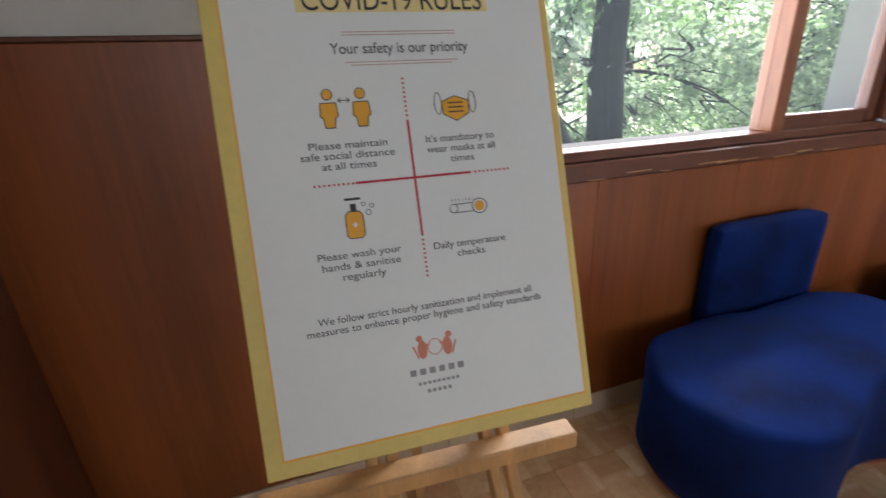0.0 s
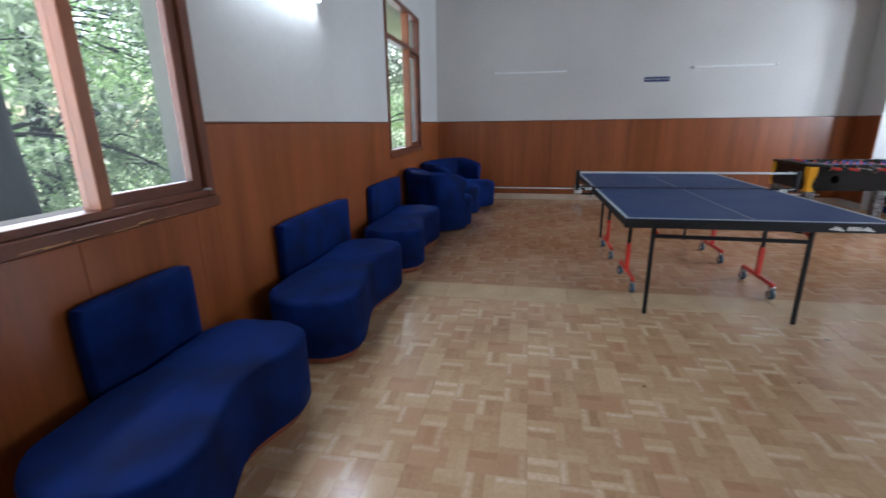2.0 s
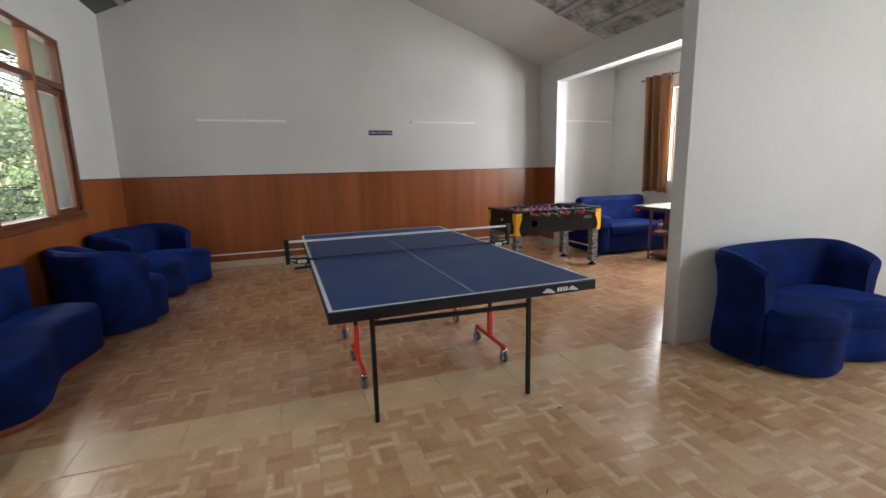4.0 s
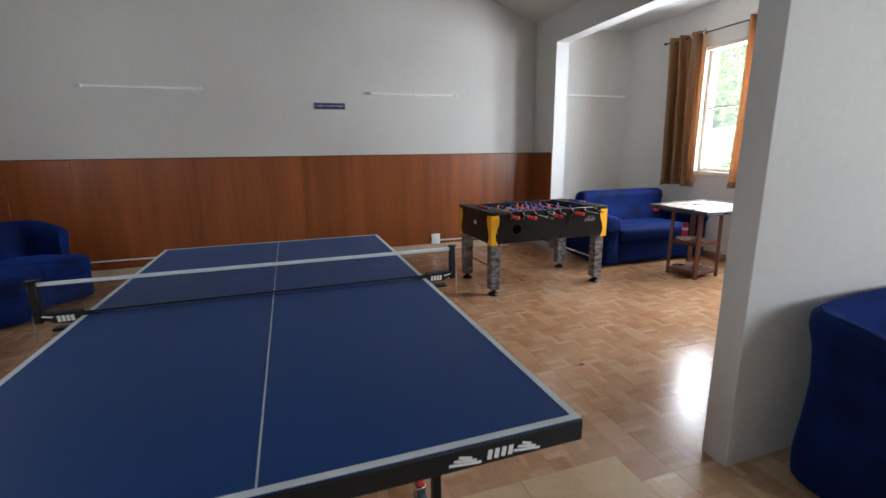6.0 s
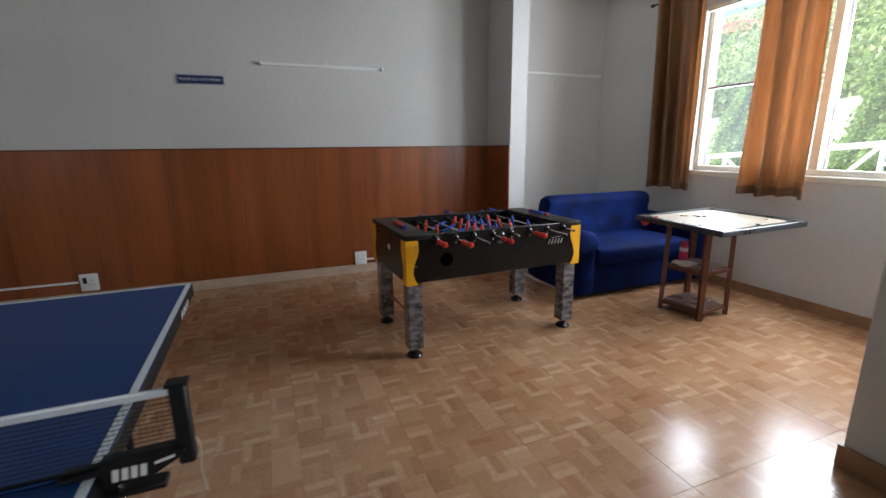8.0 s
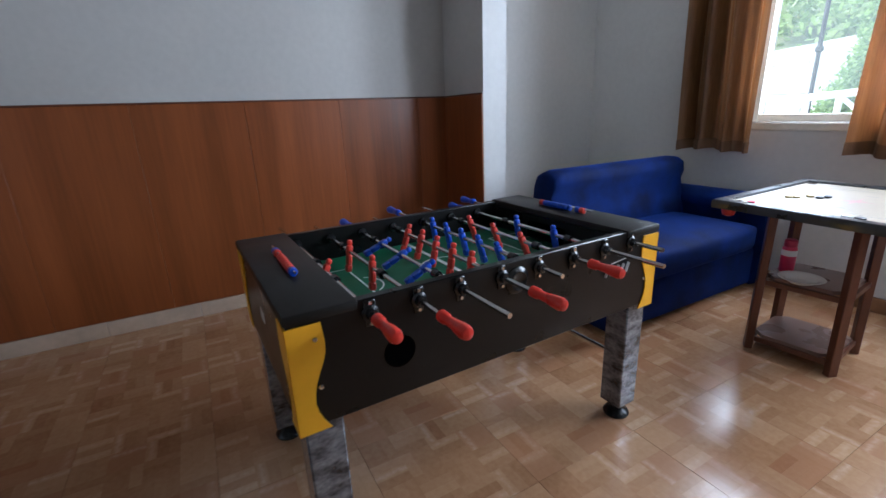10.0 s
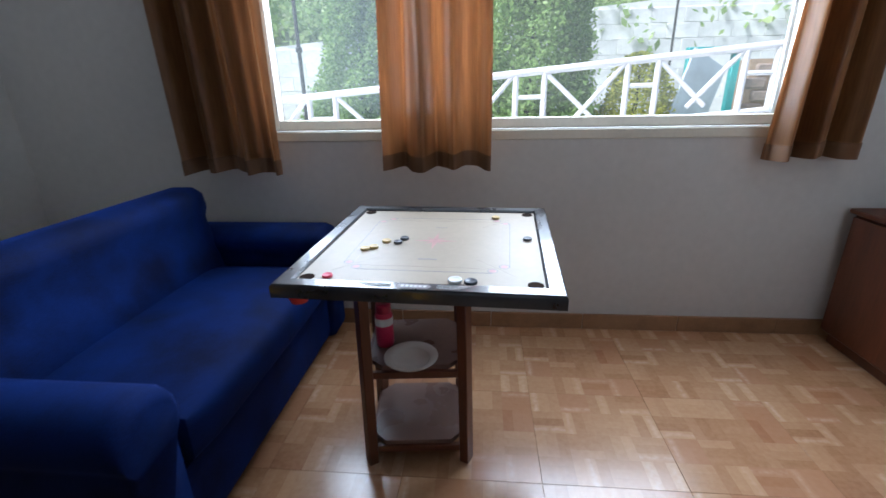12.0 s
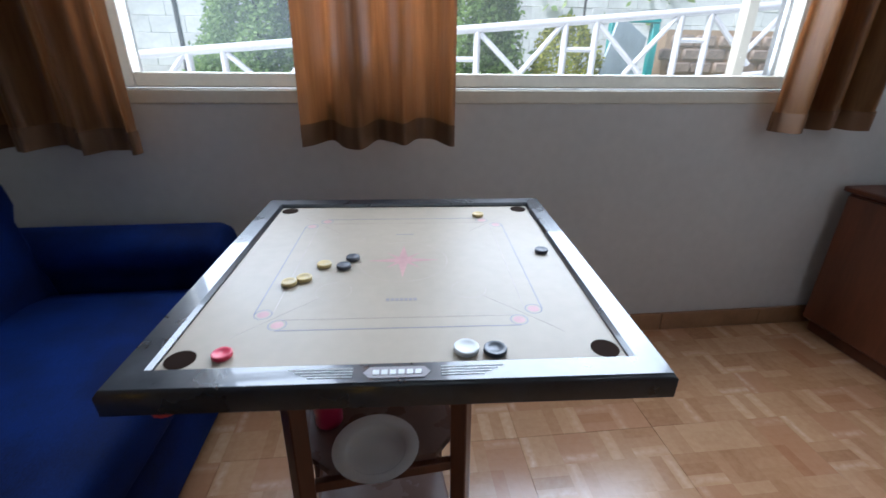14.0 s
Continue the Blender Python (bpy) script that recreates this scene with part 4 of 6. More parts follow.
def bean_seat(x0, length, back0, back1, label):
    """Kidney-shaped bench against the panelling, with a loose slab back."""
    s = thing("bench_seat", pose(x0, 0, 0), label, "bench", "velvet benches along the panelled wall")
    L = length
    line = spline([(-0.04, 0.80), (0.06, 1.00), (0.26, 1.075), (L * 0.55, 1.06), (L - 0.2, 1.075), (L - 0.05, 1.0), (L + 0.0, 0.80), (L - 0.07, 0.60), (L - 0.27, 0.53),
                   (L * 0.5, 0.60), (0.22, 0.49), (0.02, 0.575)], 6)
    part("plinth", pad(B(), line, 0.0, 0.055, 0.004, 0, 0.03), M_PLINTH, s, "reddish wooden plinth")
    part("seat", pad(B(), line, 0.05, 0.405, 0.035, 0.012), M_VELVET, s)
    bm = B()
    soft_box(bm, back0 - x0, back1 - x0, 1.075, 1.162, 0.30, 0.738, 0.03, 0.006)
    part("backrest", bm, M_VELVET, s)
    for x in (0.12, L - 0.12):
        part("foot", lathe(B(), [(0.014, 0), (0.02, 0.012), (0.012, 0.03)], (x, 0.60, 0), 10), M_BLACK, s)
    return s


bean_seat(1.55, 1.15, 1.97, 2.53, "royal blue velvet kidney bench with a short slab back")
bean_seat(2.93, 1.45, 3.36, 4.465, "dark blue velvet kidney bench with a wide slab back")
bean_seat(4.60, 1.45, 5.12, 6.14, "dark blue velvet kidney bench beside an armchair")


def tub(bm, path, prof, lower=0.0):
    """Sweeps an upholstered wall section along a plan line; the ends drop by lower."""
    ns = normals(path, False)
    k = len(path)
    rings = []
    for i, (p, n) in enumerate(zip(path, ns)):
        e = abs(2 * i / (k - 1) - 1)
        dz = lower * max(0, (e - 0.6) / 0.4) ** 1.5
        rings.append([bm.verts.new((p[0] + n[0] * o, p[1] + n[1] * o, z - dz * (z / 0.75))) for o, z in prof])
    m = len(prof)
    for a, b in zip(rings, rings[1:]):
        for i in range(m):
            j = (i + 1) % m
            bm.faces.new((a[i], a[j], b[j], b[i]))
    bm.faces.new(rings[0])
    bm.faces.new(rings[-1][::-1])
    return bm


PROF = [(0.062, 0.03), (0.068, 0.12), (0.055, 0.28), (0.046, 0.45), (0.06, 0.61), (0.082, 0.70), (0.080, 0.750), (0.05, 0.778), (0.01, 0.775), (-0.03, 0.745), (-0.045, 0.70), (-0.05, 0.60), (-0.045, 0.40), (-0.04, 0.03)]


def tub_chair(name, m, w, d, label, category, lobes):
    """Rounded armchair: a swept back and arms round a padded seat. Faces its own -y, back at y = 0."""
    c = thing(name, m, label, category)
    h = w / 2
    path = spline([(-h + 0.05, -d * 0.62), (-h + 0.04, -d * 0.40), (-h + 0.07, -d * 0.17), (-h * 0.55, -0.07), (0, -0.05), (h * 0.55, -0.07), (h - 0.07, -d * 0.17), (h - 0.04, -d * 0.40), (h - 0.05, -d * 0.62)], 5, False)
    part("backrest", tub(B(), path[::-1], PROF, 0.10), M_VELVET, c)
    if lobes:
        line = spline([(-h + 0.09, -d * 0.35), (-h + 0.2, -0.12), (0, -0.09), (h - 0.2, -0.12), (h - 0.09, -d * 0.35), (h - 0.03, -d * 0.75), (h * 0.66, -d), (h * 0.3, -d * 0.97), (0.02, -d * 0.86), (-h * 0.3, -d * 0.97), (-h * 0.66, -d), (-h + 0.03, -d * 0.75)], 6)
    else:
        line = spline([(-h + 0.09, -d * 0.35), (-h + 0.18, -0.12), (0, -0.09), (h - 0.18, -0.12), (h - 0.09, -d * 0.35), (h - 0.10, -d * 0.75), (h * 0.5, -d * 0.97), (0, -d), (-h * 0.5, -d * 0.97), (-h + 0.10, -d * 0.75)], 6)
    part("base", pad(B(), line, 0.025, 0.27, 0.01, 0, 0.006), M_VELVET, c)
    part("seat_cushion", pad(B(), line, 0.265, 0.425, 0.05, 0.02), M_VELVET, c)
    for x in (-h + 0.2, h - 0.2):
        for y in (-0.15, -d * 0.75):
            part("foot", lathe(B(), [(0.02, 0), (0.024, 0.03)], (x, y, 0), 10), M_BLACK, c)
    return c


tub_chair("armchair", pose(6.38, 0.95, 0, 0, 0, 45), 0.80, 0.80, "dark blue velvet tub armchair beside the bench", "armchair", False)
tub_chair("loveseat", pose(8.12, 1.06, 0, 0, 0, -16), 1.25, 0.92, "dark blue velvet rounded loveseat in the room corner", "loveseat", True)
tub_chair("loveseat", pose(4.14, -4.53, 0, 0, 0, -90), 1.18, 0.77, "blue velvet rounded loveseat against the cross wall", "loveseat", True)

# ---- sofa ----
sofa = thing("sofa", pose(-0.035, 0, 0), "royal blue velvet two-seat sofa with rolled arms", "sofa")
bm = B()
soft_box(bm, 7.34, 8.18, -7.06, -5.53, 0.03, 0.30, 0.025)
part("base", bm, M_VELVET, sofa)
bm = B()
soft_box(bm, 7.31, 8.02, -6.885, -5.73, 0.29, 0.475, 0.05, 0.018)
part("seat_cushion", bm, M_VELVET, sofa)
# leaning back with a rolled top
path = [(y, 0) for y in (-6.90, -6.6, -6.2, -5.9, -5.58)]
bm = B()
sec = [(7.86, 0.42), (7.90, 0.60), (7.925, 0.74), (7.90, 0.80), (7.91, 0.855), (7.96, 0.885), (8.03, 0.885), (8.09, 0.855), (8.11, 0.80), (8.13, 0.6), (8.17, 0.06), (8.05, 0.06)]
ys = [-6.905, -6.89, -6.84, -6.5, -6.2, -5.9, -5.66, -5.61, -5.595]
rings = []
for i, y in enumerate(ys):
    k = (0.90, 0.97, 1.0)[min(i, len(ys) - 1 - i, 2)]
    mx, mz = 8.02, 0.55
    wob = 0.008 * math.sin(9 * y)
    rings.append([bm.verts.new((mx + (x - mx) * k - (wob if 0.5 < z < 0.8 and x < 8 else 0), y, max(0.06, mz + (z - mz) * k))) for x, z in sec])
for a, b in zip(rings, rings[1:]):
    for i in range(len(sec)):
        j = (i + 1) % len(sec)
        bm.faces.new((a[i], a[j], b[j], b[i]))
bm.faces.new(rings[0])
bm.faces.new(rings[-1][::-1])
part("backrest", bm, M_VELVET, sofa, "", 60)


def rolled_arm(bm, y0, y1, x0, x1, top):
    """An arm with a rolled top, its front face rounded."""
    w, sec = y1 - y0, []
    r = w * 0.62
    cy, cz = (y0 + y1) / 2, top - r * 0.8
    for k in range(15):
        a = math.pi * (1.22 - 1.44 * k / 14)
        sec.append((cy + r * math.cos(a), cz + r * 0.8 * math.sin(a)))
    sec = [(y0 + 0.01, 0.03)] + [(y0 + 0.012, cz - r * 0.7)] + sec + [(y1 - 0.012, cz - r * 0.7), (y1 - 0.01, 0.03)]
    rings = []
    for x, k in ((x0, 0.86), (x0 + 0.012, 0.96), (x0 + 0.04, 1.0), ((x0 + x1) / 2, 1.0), (x1, 1.0)):
        rings.append([bm.verts.new((x, cy + (y - cy) * k, max(0.03, 0.3 + (z - 0.3) * k))) for y, z in sec])
    for a, b in zip(rings, rings[1:]):
        for i in range(len(sec)):
            j = (i + 1) % len(sec)
            bm.faces.new((a[i], a[j], b[j], b[i]))
    bm.faces.new(rings[0])
    bm.faces.new(rings[-1][::-1])


bm = B()
rolled_arm(bm, -5.72, -5.53, 7.32, 8.05, 0.63)
part("arm", bm, M_VELVET, sofa, "", 60)
bm = B()
rolled_arm(bm, -7.08, -6.90, 7.30, 8.05, 0.66)
part("arm", bm, M_VELVET, sofa, "", 60)

# ---- curtains ----
def curtain(x0, x1, t0, t1, zb, seed, folds):
    """A gathered curtain panel hung by eyelets; narrower at the top by t0..t1."""
    rnd = random.Random(seed)
    c = thing("curtain", pose(0, 0, 0), "golden brown satin curtain hung from eyelets on a rod", "curtain", "curtains at the terrace window")
    bm, n, rows = B(), 90, 26
    ph = [rnd.uniform(0, 6.28) for _ in range(4)]
    grid = []
    for r in range(rows + 1):
        f = r / rows
        z = 2.87 + (zb - 2.87) * f
        row = []
        for i in range(n + 1):
            u = i / n
            x = (t0 + (t1 - t0) * u) * (1 - f) + (x0 + (x1 - x0) * u) * f + 0.006 * math.sin(5 * f + 9 * u + ph[2])
            amp = (0.058 - 0.012 * f) * (1 + 0.3 * math.sin(4 * u + ph[3]))
            y = YS + 0.11 + amp * math.sin(2 * math.pi * folds * u + ph[0] + 0.5 * math.sin(3 * f + ph[1])) + 0.014 * math.sin(2 * math.pi * folds * 2.3 * u + ph[3] + 2 * f)
            zz = z + (0.006 * math.sin(2 * math.pi * folds * u + ph[3]) + 0.008 * math.sin(7 * u + ph[1])) * f
            row.append(bm.verts.new((x, y, zz)))
        grid.append(row)
    for a, b in zip(grid, grid[1:]):
        for i in range(n):
            bm.faces.new((a[i], a[i + 1], b[i + 1], b[i]))
    lo = [[(v.co.x, v.co.y, v.co.z) for v in row] for row in grid[-2:]]
    bmesh.ops.solidify(bm, geom=bm.faces[:], thickness=0.003)
    cloth = part("cloth", bm, M_CURTAIN, c, "", 70)
    bm = B()
    rows_ = [[bm.verts.new((x, y + dy, z - 0.004)) for x, y, z in row] for row in lo for dy in (0.006,)]
    back = [[bm.verts.new((x, y - 0.007, z - 0.004)) for x, y, z in row] for row in lo]
    for g2 in (rows_, back, [rows_[1], back[1]]):
        for i in range(n):
            bm.faces.new((g2[0][i], g2[0][i + 1], g2[1][i + 1], g2[1][i]))
    part("hem", bm, M_HEM, cloth, "darker doubled hem", 70)
    k = folds * 2
    for i in range(k):
        u = (i + 0.5) / k
        x = t0 + (t1 - t0) * u
        bm = B()
        lathe(bm, [(0.021, -0.004), (0.027, -0.004), (0.027, 0.004), (0.021, 0.004)], (x, YS + 0.11, 2.83), 14, Euler((0, radians(90), radians(70 if i % 2 else -70))).to_matrix())
        part("eyelet", bm, M_CHROME, c)


curtain(7.485, 8.01, 7.51, 8.05, 0.93, 3, 3)
curtain(6.435, 6.955, 6.44, 6.93, 0.945, 8, 3)
curtain(4.745, 5.16, 4.70, 5.06, 0.985, 5, 3)
rod = thing("curtain_rod", pose(0, 0, 0), "thin dark metal curtain rod above the window", "curtain rod")
part("pole", bar(B(), (4.55, YS + 0.11, 2.83), (8.185, YS + 0.11, 2.83), 0.010, 10), M_IRON, rod)
for x in (4.55, 8.185):
    part("finial", lathe(B(), [(0.006, -0.03), (0.017, -0.012), (0.017, 0.012), (0.006, 0.03)], (x, YS + 0.11, 2.83), 12, Euler((0, radians(90), 0)).to_matrix()), M_IRON, rod)
for x in (4.65, 6.3, 8.06):
    part("bracket", box(B(), x - 0.01, x + 0.01, YS + 0.0, YS + 0.105, 2.815, 2.835, 0.003), M_IRON, rod)

# ---- table-tennis table ----
tt = thing("table_tennis_table", pose(5.13, -1.863, 0, 0, 0, 0.6), "blue table-tennis table with black legs and red wheeled frames", "table tennis table")
HL, HW, H = 1.37, 0.7625, 0.76
for s in (-1, 1):
    a, b = sorted((s * 0.004, s * HL))
    top = part("tabletop", box(B(), a, b, -HW, HW, H - 0.022, H, 0.002), M_TT, tt, "matt blue tabletop half with white lines")
    bm = B()
    box(bm, a, b, -HW, -HW + 0.02, H + 0.0006, H + 0.0014)
    box(bm, a, b, HW - 0.02, HW, H + 0.0006, H + 0.0014)
    e = sorted((s * HL, s * (HL - 0.02)))
    box(bm, e[0], e[1], -HW + 0.02, HW - 0.02, H + 0.0006, H + 0.0014)
    f = sorted((s * 0.01, s * (HL - 0.02)))
    box(bm, f[0], f[1], -0.0018, 0.0018, H + 0.0006, H + 0.0014)
    part("white_line", bm, M_LINE, top)
    bm = B()
    box(bm, e[0] - (0.004 if s < 0 else 0) , e[1] + (0.004 if s > 0 else 0), -HW - 0.004, HW + 0.004, H - 0.062, H - 0.003, 0.004)
    box(bm, a, b, -HW - 0.004, -HW + 0.02, H - 0.055, H - 0.003, 0.003)
    box(bm, a, b, HW - 0.02, HW + 0.004, H - 0.055, H - 0.003, 0.003)
    part("apron", bm, M_BLACK, top, "black steel edge apron")
    feet = ((-1.173, -0.436), (-1.125, 0.517)) if s < 0 else ((1.14, -0.472), (1.14, 0.472))   # near leg frame stands a little askew
    for x, y in feet:
        part("leg", box(B(), x - 0.0125, x + 0.0125, y - 0.0125, y + 0.0125, 0.0, H - 0.022, 0.003), M_BLACK, tt)
    part("cross_bar", beam(B(), (*feet[0], 0.5875), (*feet[1], 0.5875), 0.02, 0.025, 0.002), M_BLACK, tt)
    for y in (-0.515, 0.515):
        x = s * 0.47
        part("frame_leg", box(B(), x - 0.0125, x + 0.0125, y - 0.0125, y + 0.0125, 0.36, H - 0.022, 0.003), M_BLACK, tt)
        part("frame_leg", box(B(), x - 0.017, x + 0.017, y - 0.017, y + 0.017, 0.125, 0.36, 0.003), M_RED, tt, "bright red lower tube")
        part("wheel_bar", box(B(), x - 0.25, x + 0.25, y - 0.0125, y + 0.0125, 0.105, 0.135, 0.003), M_RED, tt, "bright red wheel bar")
        part("brace", beam(B(), (s * 1.12, y * 0.93, 0.585), (s * 0.72, y * 0.98, H - 0.05), 0.022, 0.014, 0.002), M_RED, tt, "red diagonal brace")
        for dx in (-0.235, 0.235):
            bm = B()
            lathe(bm, [(0.012, -0.012), (0.036, -0.012), (0.04, -0.006), (0.04, 0.006), (0.036, 0.012), (0.012, 0.012)], (x + dx, y, 0.04), 18, Euler((radians(90), 0, 0.3)).to_matrix())
            wheel = part("caster", bm, M_RUBBER, tt, "dark rubber caster with a steel hub")
            for q in (-1, 1):
                part("hub", lathe(B(), [(0.004, 0.0015), (0.020, 0.0015), (0.024, 0.0)], (x + dx, y + q * 0.0125, 0.04), 16, Euler((radians(-90 * q), 0, 0)).to_matrix()), M_WHITE, wheel, "pale plastic hub")
            bm = B()
            box(bm, x + dx - 0.02, x + dx + 0.02, y - 0.02, y - 0.0155, 0.03, 0.095, 0.002)
            box(bm, x + dx - 0.02, x + dx + 0.02, y + 0.0155, y + 0.02, 0.03, 0.095, 0.002)
            box(bm, x + dx - 0.02, x + dx + 0.02, y - 0.02, y + 0.02, 0.095, 0.105, 0.002)
            bar(bm, (x + dx, y - 0.022, 0.04), (x + dx, y + 0.022, 0.04), 0.008, 8)
            part("fork", bm, M_CHROME, wheel)
    part("cross_bar", box(B(), s * 0.47 - 0.010, s * 0.47 + 0.010, -0.50, 0.50, 0.575, 0.60, 0.002), M_BLACK, tt)
# maker's marks on the near end and side, as plain white strokes
bm = B()
for y, w in ((-0.44, 0.10), (-0.60, 0.09)):
    for k in range(3):
        beam(bm, (-HL - 0.0055, y - w * 0.45 + k * 0.012, H - 0.048 + 0.008 * k), (-HL - 0.0055, y + w * 0.35 - k * 0.012, H - 0.040 + 0.008 * k), 0.002, 0.006)
for k in range(4):
    beam(bm, (-HL - 0.0055, -0.505 - k * 0.018, H - 0.047), (-HL - 0.0055, -0.509 - k * 0.018, H - 0.023), 0.002, 0.011)
for k in range(4):
    beam(bm, (1.0 + k * 0.05, -HW - 0.0055, H - 0.046), (1.03 + k * 0.05, -HW - 0.0055, H - 0.022), 0.002, 0.009)
tagged(part("mark", bm, M_WHITE, tt, "white painted maker's mark strokes"), kind="stuff")

net = thing("table_tennis_net", pose(5.13, -1.863, 0, 0, 0, 0.6), "black table-tennis net with white tape on clamp posts", "net")
EX = 0.92
part("tape", box(B(), -0.006, 0.006, -EX, EX, H + 0.138, H + 0.155, 0.003), M_LINE, net, "white top tape")
bm = B()
for k in range(13):
    z = H + 0.014 + k * 0.0098
    box(bm, -0.0006, 0.0006, -EX, EX, z, z + 0.0011)
nv = int(2 * EX / 0.011)
for k in range(nv):
    y = -EX + 0.011 * k
    box(bm, -0.0005, 0.0005, y, y + 0.0005, H + 0.01, H + 0.139)
tagged(part("mesh", bm, M_NET, net, "fine black mesh"), kind="stuff")
part("bottom_cord", box(B(), -0.003, 0.003, -EX, EX, H + 0.006, H + 0.013), M_BLACK, net)
for s in (-1, 1):
    post = part("post", box(B(), -0.016, 0.016, s * EX - 0.016 if s > 0 else -EX - 0.016, s * EX + 0.016 if s > 0 else -EX + 0.016, H - 0.02, H + 0.158, 0.005), M_BLACK, net, "black steel post")
    part("cap", box(B(), -0.019, 0.019, s * EX - 0.022, s * EX + 0.022, H + 0.1585, H + 0.166, 0.003), M_BLACK, post)
    bm = B()
    a, b = sorted((s * (HW - 0.06), s * (HW + 0.01)))
    box(bm, -0.022, 0.022, a, b, H + 0.0016, H + 0.009, 0.002)
    sec = [(0.006, 0.020), (0.157, 0.024), (0.157, 0.012), (0.095, -0.022), (0.006, -0.026)]
    e = [[bm.verts.new((x, s * (HW + d), H + z)) for d, z in sec] for x in (-0.022, 0.022)]
    bm.faces.new(e[0])
    bm.faces.new(e[1][::-1])
    for i in range(5):
        bm.faces.new((e[0][i], e[0][(i + 1) % 5], e[1][(i + 1) % 5], e[1][i]))
    a, b = sorted((s * (HW - 0.03), s * (HW + 0.115)))
    box(bm, -0.02, 0.02, a, b, H - 0.060, H - 0.046, 0.003)
    part("clamp", bm, M_BLACK, net, "black clamp with a white mark")
    part("clamp_screw", bar(B(), (0, s * (HW + 0.03), H - 0.09), (0, s * (HW + 0.03), H - 0.026), 0.007, 8), M_CHROME, net)
    bm = B()
    for k in range(4):
        beam(bm, (-0.0228, s * (HW + 0.032 + k * 0.016), H - 0.016), (-0.0228, s * (HW + 0.035 + k * 0.016), H + 0.010), 0.0015, 0.011)
    beam(bm, (-0.0228, s * (HW + 0.102), H + 0.006), (-0.0228, s * (HW + 0.138), H + 0.013), 0.0015, 0.006)
    part("mark", bm, M_WHITE, net)
    bm = B()
    pts = [(0.0, s * (EX + 0.018), H + 0.03), (0.006, s * (EX + 0.024), H + 0.0), (-0.004, s * (EX + 0.02), H - 0.05), (0.004, s * (EX + 0.026), H - 0.11)]
    for p, q in zip(pts, pts[1:]):
        bar(bm, p, q, 0.0022, 6)
    part("cord", bm, M_STRING, net, "thin pale tie cord")

# ---- foosball table ----
foos = thing("foosball_table", pose(7.185, -4.429, 0, 0, 0, -88.2), "black foosball table with yellow corner guards and grey legs", "foosball table")
FL, FW, FT, FB = 0.68, 0.395, 0.84, 0.53
for s in (-1, 1):
    part("side_board", box(B(), -FL, FL, s * FW - (0.03 if s > 0 else 0), s * FW + (0.03 if s < 0 else 0), FB, FT - 0.002, 0.003), M_FBLACK, foos, "black laminated side board")
    part("end_board", box(B(), s * FL - (0.03 if s > 0 else 0), s * FL + (0.03 if s < 0 else 0), -FW + 0.031, FW - 0.031, FB, FT - 0.026, 0.003), M_FBLACK, foos)
    a, b = sorted((s * (FL + 0.006), s * (FL - 0.175)))
    plate = part("end_plate", box(B(), a, b, -FW - 0.006, FW + 0.006, FT - 0.024, FT + 0.004, 0.006, 2), M_FTOP, foos, "dark grey-brown top plate, slightly scuffed")
    part("goal", box(B(), s * (FL - 0.19) - 0.012, s * (FL - 0.19) + 0.012, -0.1, 0.1, 0.725, 0.79, 0.002), M_OPENING_SHADE, foos, "goal mouth as a solid block, its shade painted near-black")
    part("inner_end", box(B(), s * (FL - 0.165) - 0.008, s * (FL - 0.165) + 0.008, -FW + 0.031, FW - 0.031, 0.70, FT - 0.026), M_FBLACK, foos)
    # scoring beads
    part("score_rod", bar(B(), (s * (FL - 0.085), -0.16, FT + 0.022), (s * (FL - 0.085), 0.16, FT + 0.022), 0.004, 8), M_CHROME, plate)
    for k in range(10):
        y = -0.13 + 0.023 * k + (0.03 if k > 7 else 0)
        first = M_RED if s < 0 else M_BLUE
        bead = lathe(B(), [(0.009, -0.0114), (0.0125, -0.0095), (0.0125, 0.0095), (0.009, 0.0114)], (s * (FL - 0.085), y * (-s), FT + 0.0168), 12, Euler((radians(90), 0, 0)).to_matrix())
        part("score_bead", bead, first if 0 < k < 9 else (M_BLUE if s < 0 else M_REDO), plate)
part("floor_board", box(B(), -FL + 0.031, FL - 0.031, -FW + 0.031, FW - 0.031, 0.60, 0.655, 0.002), M_FBLACK, foos)
field = part("playfield", box(B(), -FL + 0.175, FL - 0.175, -FW + 0.031, FW - 0.031, 0.700, 0.712), M_GREEN, foos, "green playfield with white pitch lines")
bm = B()
PX, PY = FL - 0.175, FW - 0.031


def pline(x0, x1, y0, y1):
    box(bm, x0, x1, y0, y1, 0.7122, 0.7130)


pline(-0.008, 0.008, -PY, PY)
for s in (-1, 1):
    for d, h in ((0.17, 0.2), (0.085, 0.115)):
        a, b = sorted((s * (PX - d), s * (PX - d + 0.006)))
        pline(a, b, -h, h)
        for q in (-1, 1):
            a, b = sorted((s * (PX - d), s * PX))
            pline(a, b, q * h - 0.003, q * h + 0.003)
    n = 14
    for i in range(n):
        a0, a1 = (-1.0 + 2.0 * i / n), (-1.0 + 2.0 * (i + 1) / n)
        p = [(s * (PX - 0.14 - r * math.cos(a)), r * math.sin(a), 0.7128) for a in (a0, a1) for r in (0.084, 0.09)]
        bm.faces.new([bm.verts.new(p[k]) for k in (0, 1, 3, 2)])
ring(bm, 0, 0, 0.105, 0.105, 0.008, 40, 0.7124)
part("pitch_line", bm, M_WHITE, field)
